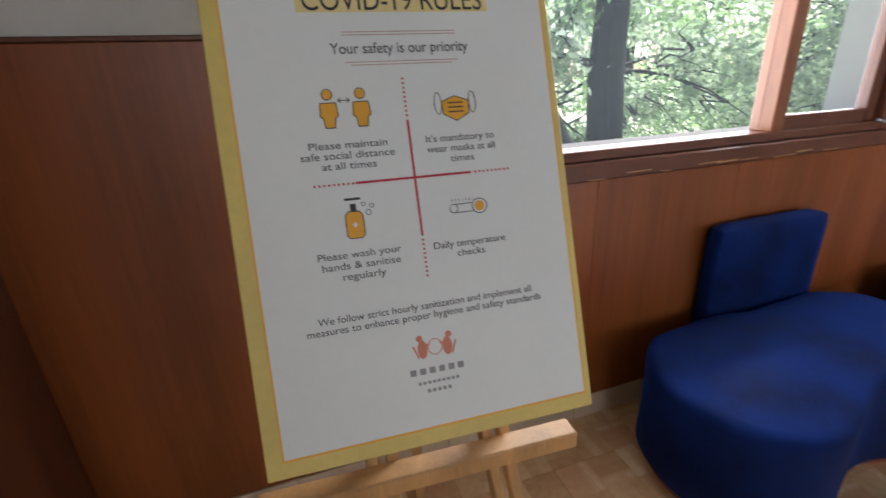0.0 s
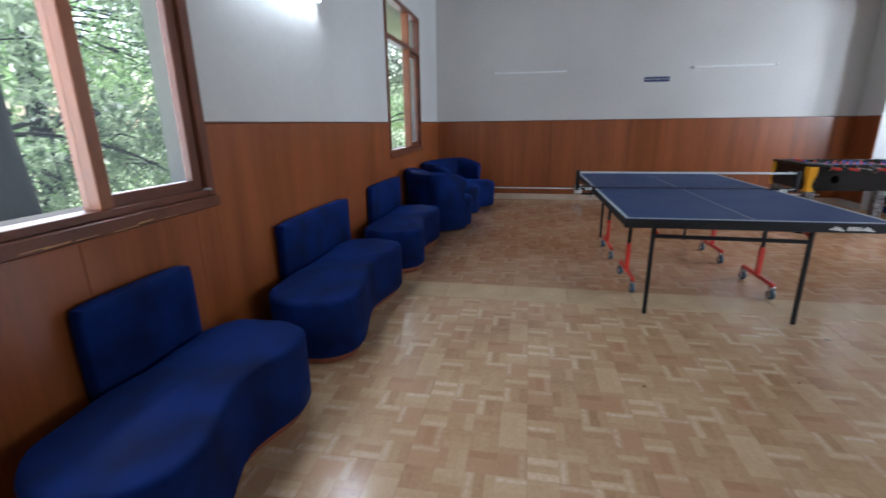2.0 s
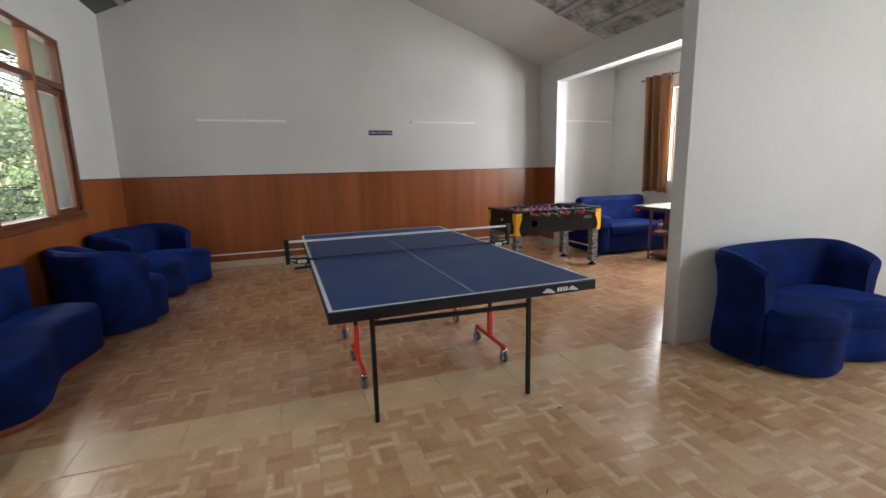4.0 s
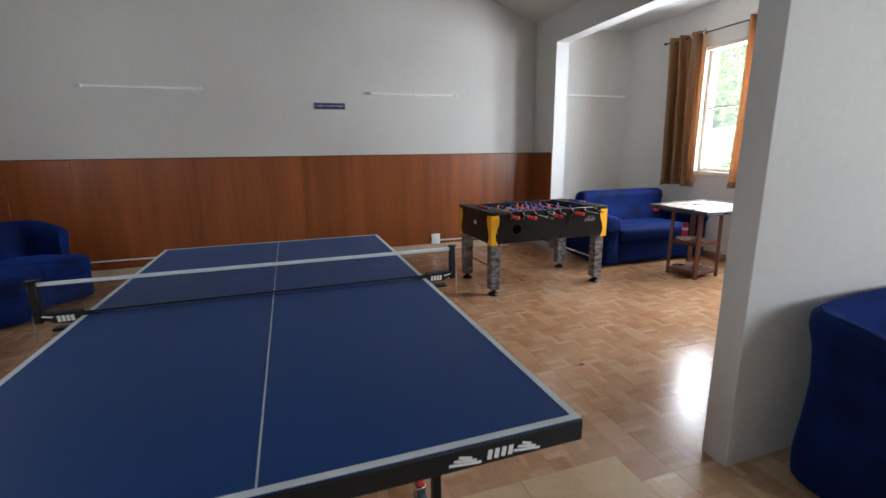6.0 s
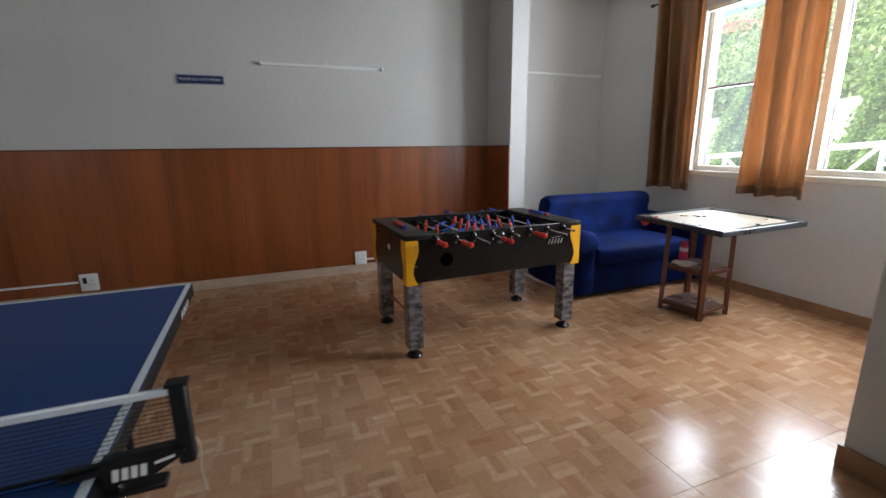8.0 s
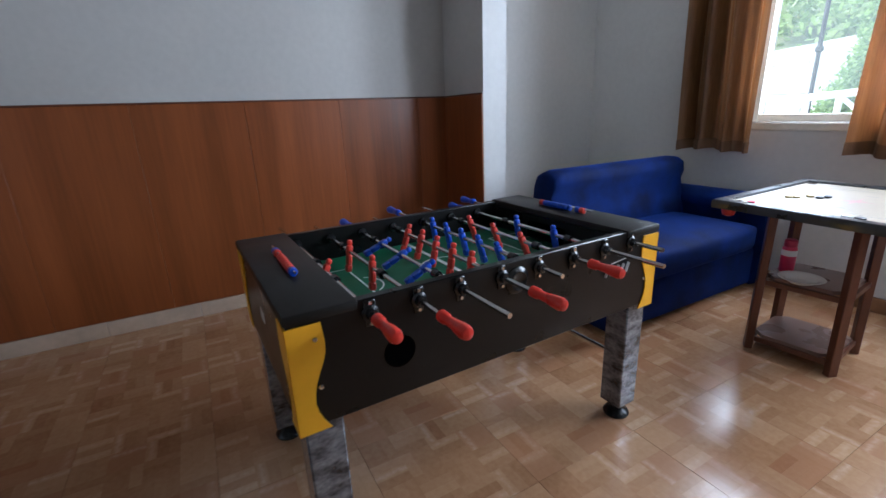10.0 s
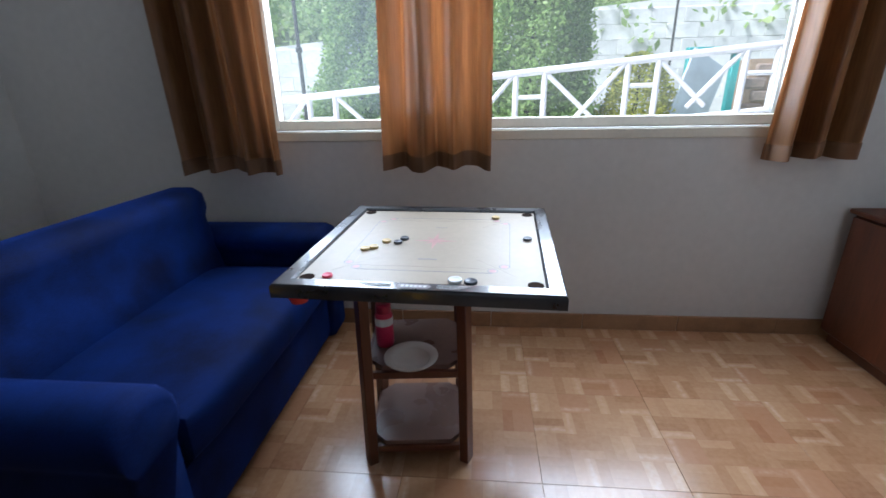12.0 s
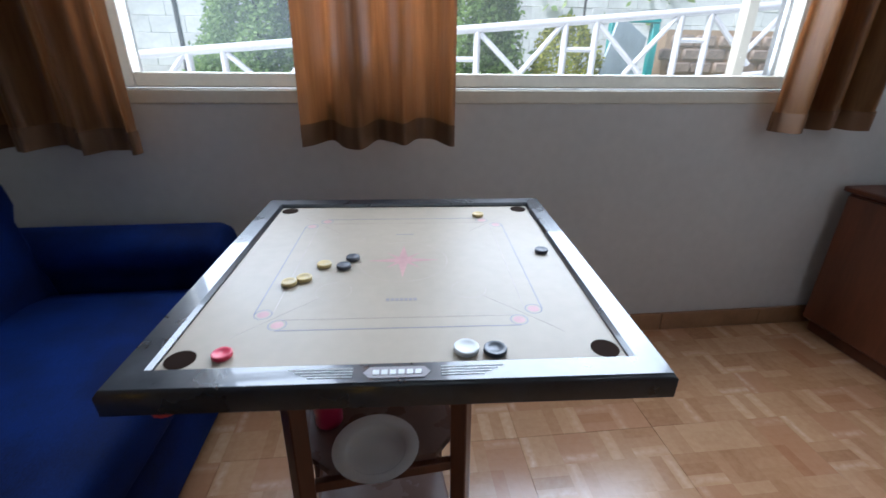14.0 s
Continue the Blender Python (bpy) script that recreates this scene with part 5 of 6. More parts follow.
# rods: x, colour, men, slide, tilt, length out of the near side
RODS = [(-0.475, "r", 1, -0.02, 28, 0.09), (-0.338, "r", 2, 0.03, 5, 0.165), (-0.205, "b", 3, -0.02, 62, 0.22), (-0.06, "r", 5, -0.01, 8, 0.18),
        (0.085, "b", 5, 0.03, -20, 0.106), (0.235, "r", 3, 0.02, -24, 0.12), (0.385, "b", 2, -0.05, -12, 0.227), (0.525, "b", 1, 0.02, 4, 0.13)]
RZ = 0.80
man = B()
box(man, -0.011, 0.011, -0.012, 0.012, -0.014, 0.022, 0.006, 2)
box(man, -0.009, 0.009, -0.010, 0.010, 0.022, 0.042, 0.007, 2)
box(man, -0.009, 0.009, -0.014, 0.014, -0.052, -0.012, 0.005)
box(man, -0.011, 0.011, -0.011, 0.011, -0.078, -0.05, 0.004)
man_red = mesh_of("figure", man.copy(), M_REDO)
man_blue = mesh_of("figure", man, M_BLUE)
for x, c, men, slide, tilt, out in RODS:
    near = c == "r"
    a, b = -FW - out, FW + 0.36 - out
    r = part("rod", bar(B(), (x, a, RZ), (x, b, RZ), 0.0075, 12), M_CHROME, foos, "bright steel rod")
    hy = a if near else b
    d = -1 if near else 1
    prof = [(0.012, -0.02), (0.017, -0.015), (0.017, 0.012), (0.013, 0.02), (0.0145, 0.05), (0.019, 0.085), (0.020, 0.105), (0.016, 0.118), (0.006, 0.122)]
    hb = lathe(B(), [(q * 0.92, z * 0.88) for q, z in prof], (x, hy - d * 0.03, RZ), 14, Euler((radians(-90 * d), 0, 0)).to_matrix())
    part("handle", hb, M_RED if near else M_BLUE, r, "glossy red plastic grip" if near else "glossy blue plastic grip")
    for s in (-1, 1):
        bm = B()
        lathe(bm, [(0.009, 0), (0.023, 0.0), (0.023, 0.008), (0.016, 0.012), (0.014, 0.026), (0.009, 0.026)], (x, s * (FW + 0.0005), RZ - 0.0), 14, Euler((radians(-90 * s), 0, 0)).to_matrix())
        part("bearing", lathe(B(), [(0.009, 0), (0.02, 0.0), (0.02, 0.012), (0.009, 0.014)], (x, s * (FW - 0.031), RZ), 12, Euler((radians(90 * s), 0, 0)).to_matrix()), M_PLASTIC, foos)
        a0, a1 = sorted((s * (FW + 0.0004), s * (FW + 0.0055)))
        box(bm, x - 0.015, x + 0.015, a0, a1, RZ - 0.038, RZ + 0.034, 0.002)
        bear = part("bearing", bm, M_PLASTIC, foos, "black plastic bearing")
        for q in (-1, 1):
            part("screw", bar(B(), (x, s * (FW + 0.0008), RZ + q * 0.0275), (x, s * (FW + 0.011), RZ + q * 0.0275), 0.005, 8), M_CHROME, bear)
    gap = {1: 0, 2: 0.22, 3: 0.17, 5: 0.115}[men]
    for k in range(men):
        y = (k - (men - 1) / 2) * gap + slide
        f = new("figure", man_red if near else man_blue)
        f.parent = r
        f.matrix_basis = pose(x, y, RZ, 0, tilt + 3 * k, 0)
    for s in (-1, 1):
        y = slide + s * ((men - 1) / 2 * gap + (0.075 if men > 1 else 0.10))
        if abs(y) < FW - 0.06:
            part("stop_ring", bar(B(), (x, y - 0.014, RZ), (x, y + 0.014, RZ), 0.0145, 12), M_PLASTIC, r)
# near side: return hole with its shade painted as a disc, serving ring, plain maker's mark
part("return_hole", lathe(B(), [(0.046, 0), (0.046, 0.0012)], (-0.40, -FW - 0.0006, 0.665), 24, Euler((radians(90), 0, 0)).to_matrix()), M_OPENING_SHADE, foos, "ball return hole as a round disc, its shade painted near-black")
bm = B()
lathe(bm, [(0.026, 0), (0.044, 0), (0.044, 0.004), (0.038, 0.009), (0.030, 0.012), (0.026, 0.010)], (0.0, -FW - 0.0006, 0.775), 20, Euler((radians(90), 0, 0)).to_matrix())
part("serving_ring", bm, M_PLASTIC, foos)
bm = B()
for k in range(5):
    x = 0.40 + k * 0.027
    beam(bm, (x, -FW - 0.0015, 0.692), (x + 0.014, -FW - 0.0015, 0.726), 0.018, 0.0012)
beam(bm, (0.43, -FW - 0.0015, 0.735), (0.51, -FW - 0.0015, 0.742), 0.004, 0.0012)
part("mark", bm, M_WHITE, foos, "white printed maker's mark")
bm = B()
for k in range(3):
    beam(bm, (-FL - 0.0015, 0.0 - k * 0.022, 0.685), (-FL - 0.0015, -0.003 - k * 0.022, 0.722), 0.0012, 0.013)
part("mark", bm, M_WHITE, foos)
# yellow wavy corner guards and legs
for sx in (-1, 1):
    for sy in (-1, 1):
        edge = [0.085, 0.088, 0.09, 0.088, 0.08, 0.068, 0.058, 0.052, 0.05, 0.055, 0.066, 0.082]
        zs = [FT - 0.03 - i * (FT - 0.03 - FB + 0.012) / (len(edge) - 1) for i in range(len(edge))]
        bm = B()
        for face in (0, 1):
            rows = []
            for w, z in zip(edge, zs):
                if face == 0:
                    pts = [(sx * (FL + 0.005), sy * (FW + 0.005), z), (sx * (FL + 0.005 - w), sy * (FW + 0.005), z), (sx * (FL + 0.005 - w), sy * (FW + 0.0005), z), (sx * (FL + 0.005), sy * (FW + 0.0005), z)]
                else:
                    pts = [(sx * (FL + 0.005), sy * (FW + 0.005), z), (sx * (FL + 0.005), sy * (FW + 0.005 - w), z), (sx * (FL + 0.0005), sy * (FW + 0.005 - w), z), (sx * (FL + 0.0005), sy * (FW + 0.005), z)]
                rows.append([bm.verts.new(p) for p in pts])
            for a, b in zip(rows, rows[1:]):
                for i in range(4):
                    j = (i + 1) % 4
                    bm.faces.new((a[i], a[j], b[j], b[i]))
            bm.faces.new(rows[0])
            bm.faces.new(rows[-1])
        guard = part("corner_guard", bm, M_GUARD, foos, "yellow plastic corner guard")
        for z in (FT - 0.07, FB + 0.11):
            part("screw", lathe(B(), [(0.007, 0), (0.006, 0.003), (0.002, 0.004)], (sx * (FL - 0.062), sy * (FW + 0.005), z), 10, Euler((radians(-90 * sy), 0, 0)).to_matrix()), M_CHROME, guard)
        cx, cy = sx * (FL - 0.062), sy * (FW - 0.062)
        leg = part("leg", box(B(), cx - 0.05, cx + 0.05, cy - 0.05, cy + 0.05, 0.062, FB - 0.001, 0.005), M_WRAP, foos, "grey wood-look leg still in plastic wrap")
        part("levelling_foot", lathe(B(), [(0.052, 0.0), (0.054, 0.008), (0.045, 0.022), (0.022, 0.034), (0.018, 0.062)], (cx, cy, 0), 20), M_PLASTIC, leg)
for s in (-1, 1):
    part("leg_bar", bar(B(), (s * (FL - 0.062), -FW + 0.112, 0.27), (s * (FL - 0.062), FW - 0.112, 0.27), 0.011, 12), M_CHROME, foos, "chrome tie bar between legs")

# ---- carrom board on its stand ----
BOARD = pose(6.638, -6.312, 0.766, -1.6, 0, -3.0)   # lies a little askew, lower at the near edge
stand = thing("carrom_stand", pose(6.712, -6.268, 0, 0, 0, 5.5), "dark stained wooden stand with two shelves", "stand")
for sx in (-1, 1):
    for sy in (-1, 1):
        x, y = sx * 0.176, sy * 0.172
        part("leg", beam(B(), (x, y, 0), (x * 0.95, y * 0.97, 0.752), 0.045, 0.036, 0.003), M_WOOD, stand)
for z, e in ((0.395, 0.165), (0.075, 0.17)):
    bm = B()
    pts = [(-e, -e + 0.05), (-e + 0.05, -e), (e - 0.05, -e), (e, -e + 0.05), (e, e - 0.05), (e - 0.05, e), (-e + 0.05, e), (-e, e - 0.05)]
    vs = [[bm.verts.new((x, y, zz)) for x, y in pts] for zz in (z, z + 0.018)]
    bm.faces.new(vs[0][::-1])
    bm.faces.new(vs[1])
    for i in range(8):
        bm.faces.new((vs[0][i], vs[0][(i + 1) % 8], vs[1][(i + 1) % 8], vs[1][i]))
    part("shelf", bm, M_SHELF, stand, "brown laminate shelf with clipped corners")
    for s in (-1, 1):
        part("rail", box(B(), -0.152, 0.152, s * 0.17 - 0.009, s * 0.17 + 0.009, z - 0.028, z - 0.0005, 0.002), M_WOOD, stand)
        part("rail", box(B(), s * 0.173 - 0.009, s * 0.173 + 0.009, -0.152, 0.152, z - 0.028, z - 0.0005, 0.002), M_WOOD, stand)
for s in (-1, 1):
    part("top_rail", box(B(), -0.19, 0.19, s * 0.165 - 0.012, s * 0.165 + 0.012, 0.717, 0.757, 0.002), M_WOOD, stand)

carrom = thing("carrom_board", BOARD, "cream carrom board with a black lacquered frame", "carrom board")
E, R, HB = 0.417, 0.365, 0.042
for k in range(4):
    bm = B()
    sec = [(E, 0.0), (E, HB - 0.008), (E - 0.006, HB), (R + 0.006, HB), (R, HB - 0.006), (R, 0.0)]
    rings = []
    for sgn in (-1, 1):
        rings.append([bm.verts.new((sgn * o, -o, z)) for o, z in sec])
    for i in range(6):
        j = (i + 1) % 6
        bm.faces.new((rings[0][i], rings[0][j], rings[1][j], rings[1][i]))
    bm.faces.new(rings[0])
    bm.faces.new(rings[1][::-1])
    bmesh.ops.rotate(bm, verts=bm.verts[:], matrix=Euler((0, 0, k * math.pi / 2)).to_matrix())
    part("frame_rail", bm, M_LACQUER, carrom, "black lacquered rail with worn edges")
surface = part("playing_surface", box(B(), -R + 0.0005, R - 0.0005, -R + 0.0005, R - 0.0005, 0.022, 0.032), M_PLY, carrom, "cream plywood playing surface with faded lines")
ZC = 0.0320
for sx in (-1, 1):
    for sy in (-1, 1):
        # no hole is cut: a thin dark disc paints the shade of each pocket
        part("pocket", lathe(B(), [(0.023, 0.0322), (0.023, 0.0330)], (sx * (R - 0.028), sy * (R - 0.028), 0), 24), M_POCKET_SHADE, carrom, "round corner pocket as a flat disc, its shade painted dark")
bmB, bmP, bmK = B(), B(), B()


def fine(bm, p, q, w):
    beam(bm, (*p, ZC), (*q, ZC), w, 0.0006)


for k in range(4):
    c, s = math.cos(k * math.pi / 2), math.sin(k * math.pi / 2)

    def rot(x, y):
        return (c * x - s * y, s * x + c * y)

    fine(bmB, rot(-0.214, -0.265), rot(0.214, -0.265), 0.0020)
    fine(bmK, rot(-0.214, -0.232), rot(0.214, -0.232), 0.0018)
    for q in (-1, 1):
        x, y = rot(q * 0.214, -0.2485)
        bmP.faces.new([bmP.verts.new((px, py, ZC + 0.0005)) for px, py in oval(x, y, 0.011, 0.011, 16)])
        ring(bmB, x, y, 0.0155, 0.0155, 0.0018, 20, ZC)
    fine(bmK, rot(-0.285, -0.285), rot(-0.16, -0.16), 0.0008)
    ring(bmK, *rot(-0.135, -0.135), 0.035, 0.035, 0.0012, 24, ZC)
ring(bmK, 0, 0, 0.1, 0.1, 0.0015, 40, ZC)
for k in range(8):
    a = k * math.pi / 4
    r, w = (0.082, 0.014) if k % 2 == 0 else (0.055, 0.008)
    tip, l1, l2 = (r * math.cos(a), r * math.sin(a)), (w * math.cos(a + 0.9), w * math.sin(a + 0.9)), (w * math.cos(a - 0.9), w * math.sin(a - 0.9))
    bmP.faces.new([bmP.verts.new((x, y, ZC + 0.0006 + 0.00008 * k)) for x, y in ((0, 0), l2, tip, l1)])
tagged(part("base_line", bmB, M_BLUEINK, surface, "faded blue base lines"), kind="stuff")
tagged(part("star", bmP, M_PINK, surface, "faded pink star and spots"), kind="stuff")
tagged(part("fine_line", bmK, M_FAINT, surface, "faint red fine lines"), kind="stuff")
bm = B()
for k in range(7):
    box(bm, -0.03 + k * 0.0088, -0.0235 + k * 0.0088, 0.166, 0.175, ZC, ZC + 0.0004)
    box(bm, -0.022 + k * 0.0064, -0.018 + k * 0.0064, -0.155, -0.149, ZC, ZC + 0.0004)
tagged(part("name_mark", bm, M_GREYINK, surface), kind="stuff")
bm = B()                                            # plain mark on the front rail
flat(bm, [(-0.05, 0.392), (-0.04, 0.404), (0.04, 0.404), (0.05, 0.392), (0.04, 0.380), (-0.04, 0.380)], HB + 0.0006)
part("mark", bm, M_GREYINK, carrom, "grey engraved maker's mark")
bm = B()
for k in range(6):
    strip(bm, -0.036 + k * 0.0125, -0.027 + k * 0.0125, 0.387, 0.397, HB + 0.0012)
for k in range(4):
    for s in (-1, 1):
        a, b = sorted((s * 0.065, s * (0.16 - 0.01 * k)))
        strip(bm, a, b, 0.381 + k * 0.006, 0.3825 + k * 0.006, HB + 0.0006)
tagged(part("maker_mark", bm, M_PAPER, carrom), kind="stuff")
pouch = lathe(B(), [(0.008, -0.045), (0.025, -0.038), (0.032, -0.02), (0.033, 0.0)], (0.36, 0.36, 0.0), 16)
part("pocket_net", pouch, M_REDO, carrom, "red pocket net under the corner")

COIN = [(0.0, 0.0), (0.0145, 0.0), (0.0158, 0.0015), (0.0158, 0.0065), (0.0145, 0.008), (0.010, 0.008), (0.009, 0.0072)]


def coin(x, y, m, label, r=1.0, name="carrom_coin", cat="carrom coin"):
    c = part(name, lathe(B(), [(a * r, b * min(r, 1.1)) for a, b in COIN[1:]], (0, 0, 0), 22), m)
    c.matrix_world = BOARD @ pose(x, y, 0.0333)
    return tagged(c, label, cat, "coins on the carrom board" if r == 1.0 else "")


COINS = [(0.229, 0.104, "y"), (0.203, 0.085, "y"), (0.173, 0.024, "y"), (0.129, 0.033, "k"), (0.114, -0.008, "k"), (-0.208, -0.282, "y"), (-0.328, -0.033, "k"), (0.275, 0.332, "r"), (-0.109, 0.333, "s"), (-0.155, 0.339, "g")]
for x, y, kind in COINS:
    if kind == "y":
        coin(x, y, M_COINY, "pale yellow wooden carrom coin on the board")
    elif kind == "k":
        coin(x, y, M_COINK, "black wooden carrom coin on the board")
    elif kind == "r":
        coin(x, y, M_COINR, "pinkish red carrom queen near the corner pocket")
    elif kind == "s":
        coin(x, y, M_PAPER, "white plastic carrom striker near the rail", 1.32, "carrom_striker", "striker")
    else:
        coin(x, y, M_STRIKER, "grey plastic carrom striker near the rail", 1.2, "carrom_striker", "striker")

plate = part("plate", lathe(B(), [(0.055, 0.0), (0.060, 0.003), (0.071, 0.014), (0.099, 0.022), (0.101, 0.0245), (0.099, 0.0255), (0.074, 0.0185), (0.069, 0.0150), (0.064, 0.0075), (0.02, 0.0065)], (0, 0, 0), 40), M_CHINA, None, "", 60)
plate.location = (6.713, -6.124, 0.4135)
plate.scale = (0.94, 0.94, 1.0)
tagged(plate, "shallow white plate on the middle shelf", "plate")
bottle = thing("powder_bottle", pose(6.828, -6.235, 0.4135), "pink plastic powder bottle with a white label", "bottle")
part("body", lathe(B(), [(0.03, 0), (0.033, 0.006), (0.033, 0.12), (0.030, 0.132), (0.027, 0.135)], (0, 0, 0), 22), M_MAGENTA, bottle)
part("cap", lathe(B(), [(0.0275, 0.1355), (0.029, 0.14), (0.028, 0.166), (0.022, 0.172)], (0, 0, 0), 22), M_MAGENTA2, bottle, "darker pink cap")
part("label", lathe(B(), [(0.0334, 0.088), (0.0336, 0.088), (0.0336, 0.118), (0.0334, 0.118)], (0, 0, 0), 22), M_PAPER, bottle, "white paper label")

# ---- low wooden cabinet by the alcove's end wall ----
cab = thing("low_cabinet", pose(4.45, -6.45, 0), "low reddish brown wooden cabinet against the cross wall", "cabinet")
part("plinth", box(B(), -0.2, 0.18, -0.6, 0.5, 0, 0.06, 0.003), M_WOOD, cab)
part("body", box(B(), -0.215, 0.2, -0.62, 0.52, 0.06, 0.70, 0.004), M_CAB, cab)
part("top", box(B(), -0.217, 0.22, -0.64, 0.54, 0.7005, 0.725, 0.005), M_CAB, cab)
for y in (-0.61, -0.04):
    door = part("door", box(B(), 0.2005, 0.218, y, y + 0.555, 0.075, 0.69, 0.003), M_CAB, cab)
    part("handle", box(B(), 0.2185, 0.232, y + 0.25, y + 0.32, 0.60, 0.612, 0.003), M_IRON, door)

# ---- outdoors ----
def lie(x, y):
    """Height of the land: level round the house, a hill behind the terrace, falling away past the oaks."""
    z = -0.15
    if y < -17.2:
        z = min(55, 2.0 + (-17.2 - y) * 0.30) + 1.5 * noise.noise(Vector((x * 0.06, y * 0.06, 0)))
    elif y < -7.4:
        z = 0.30
    elif y > 2.5:
        z = -0.15 - min(6, (y - 2.5) * 0.22)
    return z


xs = [-600, -300, -150, -80, -45] + [-30 + 3 * k for k in range(25)] + [60, 100, 180, 320, 600]
ys = [-700, -400, -250, -180, -140, -110, -90, -70, -58, -48, -40, -34, -29, -25, -22, -19.5, -17.25, -17.15, -14, -10, -7.45, -7.38, -3, 0, 1.45, 2.5, 6, 10, 16, 24, 40, 80, 160, 320, 700]
bm = B()
g = [[bm.verts.new((x, y, lie(x, y))) for y in ys] for x in xs]
for a, b in zip(g, g[1:]):
    for i in range(len(ys) - 1):
        bm.faces.new((a[i], a[i + 1], b[i + 1], b[i]))
struct("ground", bm, M_GROUND, "earth and grass around the building", "ground")


def leaves(name, centres, size, material, parent, seed, slim=0.38):
    """Many small separate leaves about given points."""
    rng = np.random.default_rng(seed)
    n = len(centres)
    d = rng.normal(size=(n, 3))
    d /= np.linalg.norm(d, axis=1)[:, None]
    u = np.cross(d, rng.normal(size=(n, 3)))
    u /= np.linalg.norm(u, axis=1)[:, None]
    l = size * rng.uniform(0.6, 1.3, (n, 1))
    w = l * slim
    c = np.asarray(centres)
    v = np.stack([c - d * l / 2, c + u * w / 2 + d * l * 0.05, c + d * l / 2, c - u * w / 2 + d * l * 0.05], 1).reshape(-1, 3)
    me = bpy.data.meshes.new(name)
    me.from_pydata(v.tolist(), [], np.arange(4 * n).reshape(-1, 4).tolist())
    me.materials.append(material)
    ob = new(name, me)
    if parent is not None:
        ob.parent = parent
    return tagged(ob, kind="stuff")


def limb(bm, pts, r0, r1, sides=9):
    """A tapered, slightly knotty limb along points."""
    k = len(pts)
    prev = None
    for i, p in enumerate(pts):
        p = Vector(p)
        a, b = Vector(pts[max(0, i - 1)]), Vector(pts[min(k - 1, i + 1)])
        q = Vector((0, 0, 1)).rotation_difference(b - a).to_matrix()
        r = r0 + (r1 - r0) * i / (k - 1)
        ring_ = []
        for s in range(sides):
            t = 2 * math.pi * s / sides
            rr = r * (1 + 0.12 * math.sin(3 * t + i) + 0.08 * noise.noise(p * 3 + Vector((s, 0, 0))))
            ring_.append(bm.verts.new(p + q @ Vector((rr * math.cos(t), rr * math.sin(t), 0))))
        if prev:
            for s in range(sides):
                j = (s + 1) % sides
                bm.faces.new((prev[s], prev[j], ring_[j], ring_[s]))
        else:
            bm.faces.new(ring_[::-1])
        prev = ring_
    bm.faces.new(prev)


def oak(trunk, r0, r1, clumps, seed, n, size, material=None, label="gnarled oak with a leaning dark trunk and narrow leaves"):
    rnd = random.Random(seed)
    t = thing("tree", pose(0, 0, 0), label, "tree", "oaks outside the panelled wall")
    bm = B()
    limb(bm, trunk, r0, r1)
    rng = np.random.default_rng(seed)
    cs = []
    top = [Vector(p) for p in trunk[len(trunk) // 3:]]
    for q, (x, y, z, r) in enumerate(clumps):
        src = min(top, key=lambda p: (p - Vector((x, y, z))).length)
        mid = (src + Vector((x, y, z))) / 2 + Vector((rnd.uniform(-0.2, 0.2), rnd.uniform(-0.2, 0.2), rnd.uniform(-0.1, 0.25)))
        if q % 3 == 0:
            limb(bm, [src, (src + mid) / 2 + Vector((rnd.uniform(-0.08, 0.08), 0, rnd.uniform(0, 0.12))), mid, (x, y, z)], r1 * 0.26, 0.010, 6)
        for _ in range(5):
            e = Vector((x, y, z)) + Vector((rnd.uniform(-1, 1), rnd.uniform(-1, 1), rnd.uniform(-0.8, 0.8))) * r * 0.9
            limb(bm, [mid if rnd.random() < 0.4 else (x, y, z), (mid + e) / 2 + Vector((0, 0, 0.08)), e], 0.02, 0.005, 5)
        for _ in range(6):
            c = np.array((x, y, z)) + rng.normal(size=3) * r * 0.5
            cs.append(c + rng.normal(size=(n // 6, 3)) * r * 0.27)
    part("trunk", bm, M_BARK, t)
    leaves("crown", np.concatenate(cs), size, material or M_OAK, t, seed)
    return t


def cloud(seed, k, x, y, z, r):
    rnd = random.Random(seed)
    return [(rnd.uniform(*x), rnd.uniform(*y), rnd.uniform(*z), rnd.uniform(*r)) for _ in range(k)]


oak([(4.25, 4.5, -0.8), (3.66, 4.5, 0.25), (3.47, 4.5, 0.56), (3.14, 4.5, 1.10), (2.91, 4.5, 1.42), (2.80, 4.5, 1.72), (2.73, 4.5, 2.05), (2.60, 4.6, 3.0), (2.4, 4.8, 4.6)], 0.19, 0.11,
    cloud(11, 20, (0.2, 5.2), (3.9, 6.4), (0.3, 4.6), (0.35, 0.7)), 21, 400, 0.15)
oak([(5.0, 5.5, -1.0), (4.95, 5.5, 0.3), (4.85, 5.5, 1.3), (4.86, 5.5, 2.4), (5.1, 5.6, 4.0), (5.2, 5.7, 5.6)], 0.30, 0.14,
    cloud(12, 26, (3.6, 8.2), (5.0, 8.0), (0.0, 4.8), (0.4, 0.8)), 22, 420, 0.15)
oak([(9.6, 4.6, -1.0), (9.5, 4.6, 0.8), (9.2, 4.5, 2.0), (9.4, 4.5, 3.6)], 0.2, 0.1,
    cloud(13, 100, (6.8, 15.0), (2.3, 6.6), (-0.4, 5.6), (0.4, 0.8)), 23, 420, 0.12, M_OAK, "light green oak beside the far window")
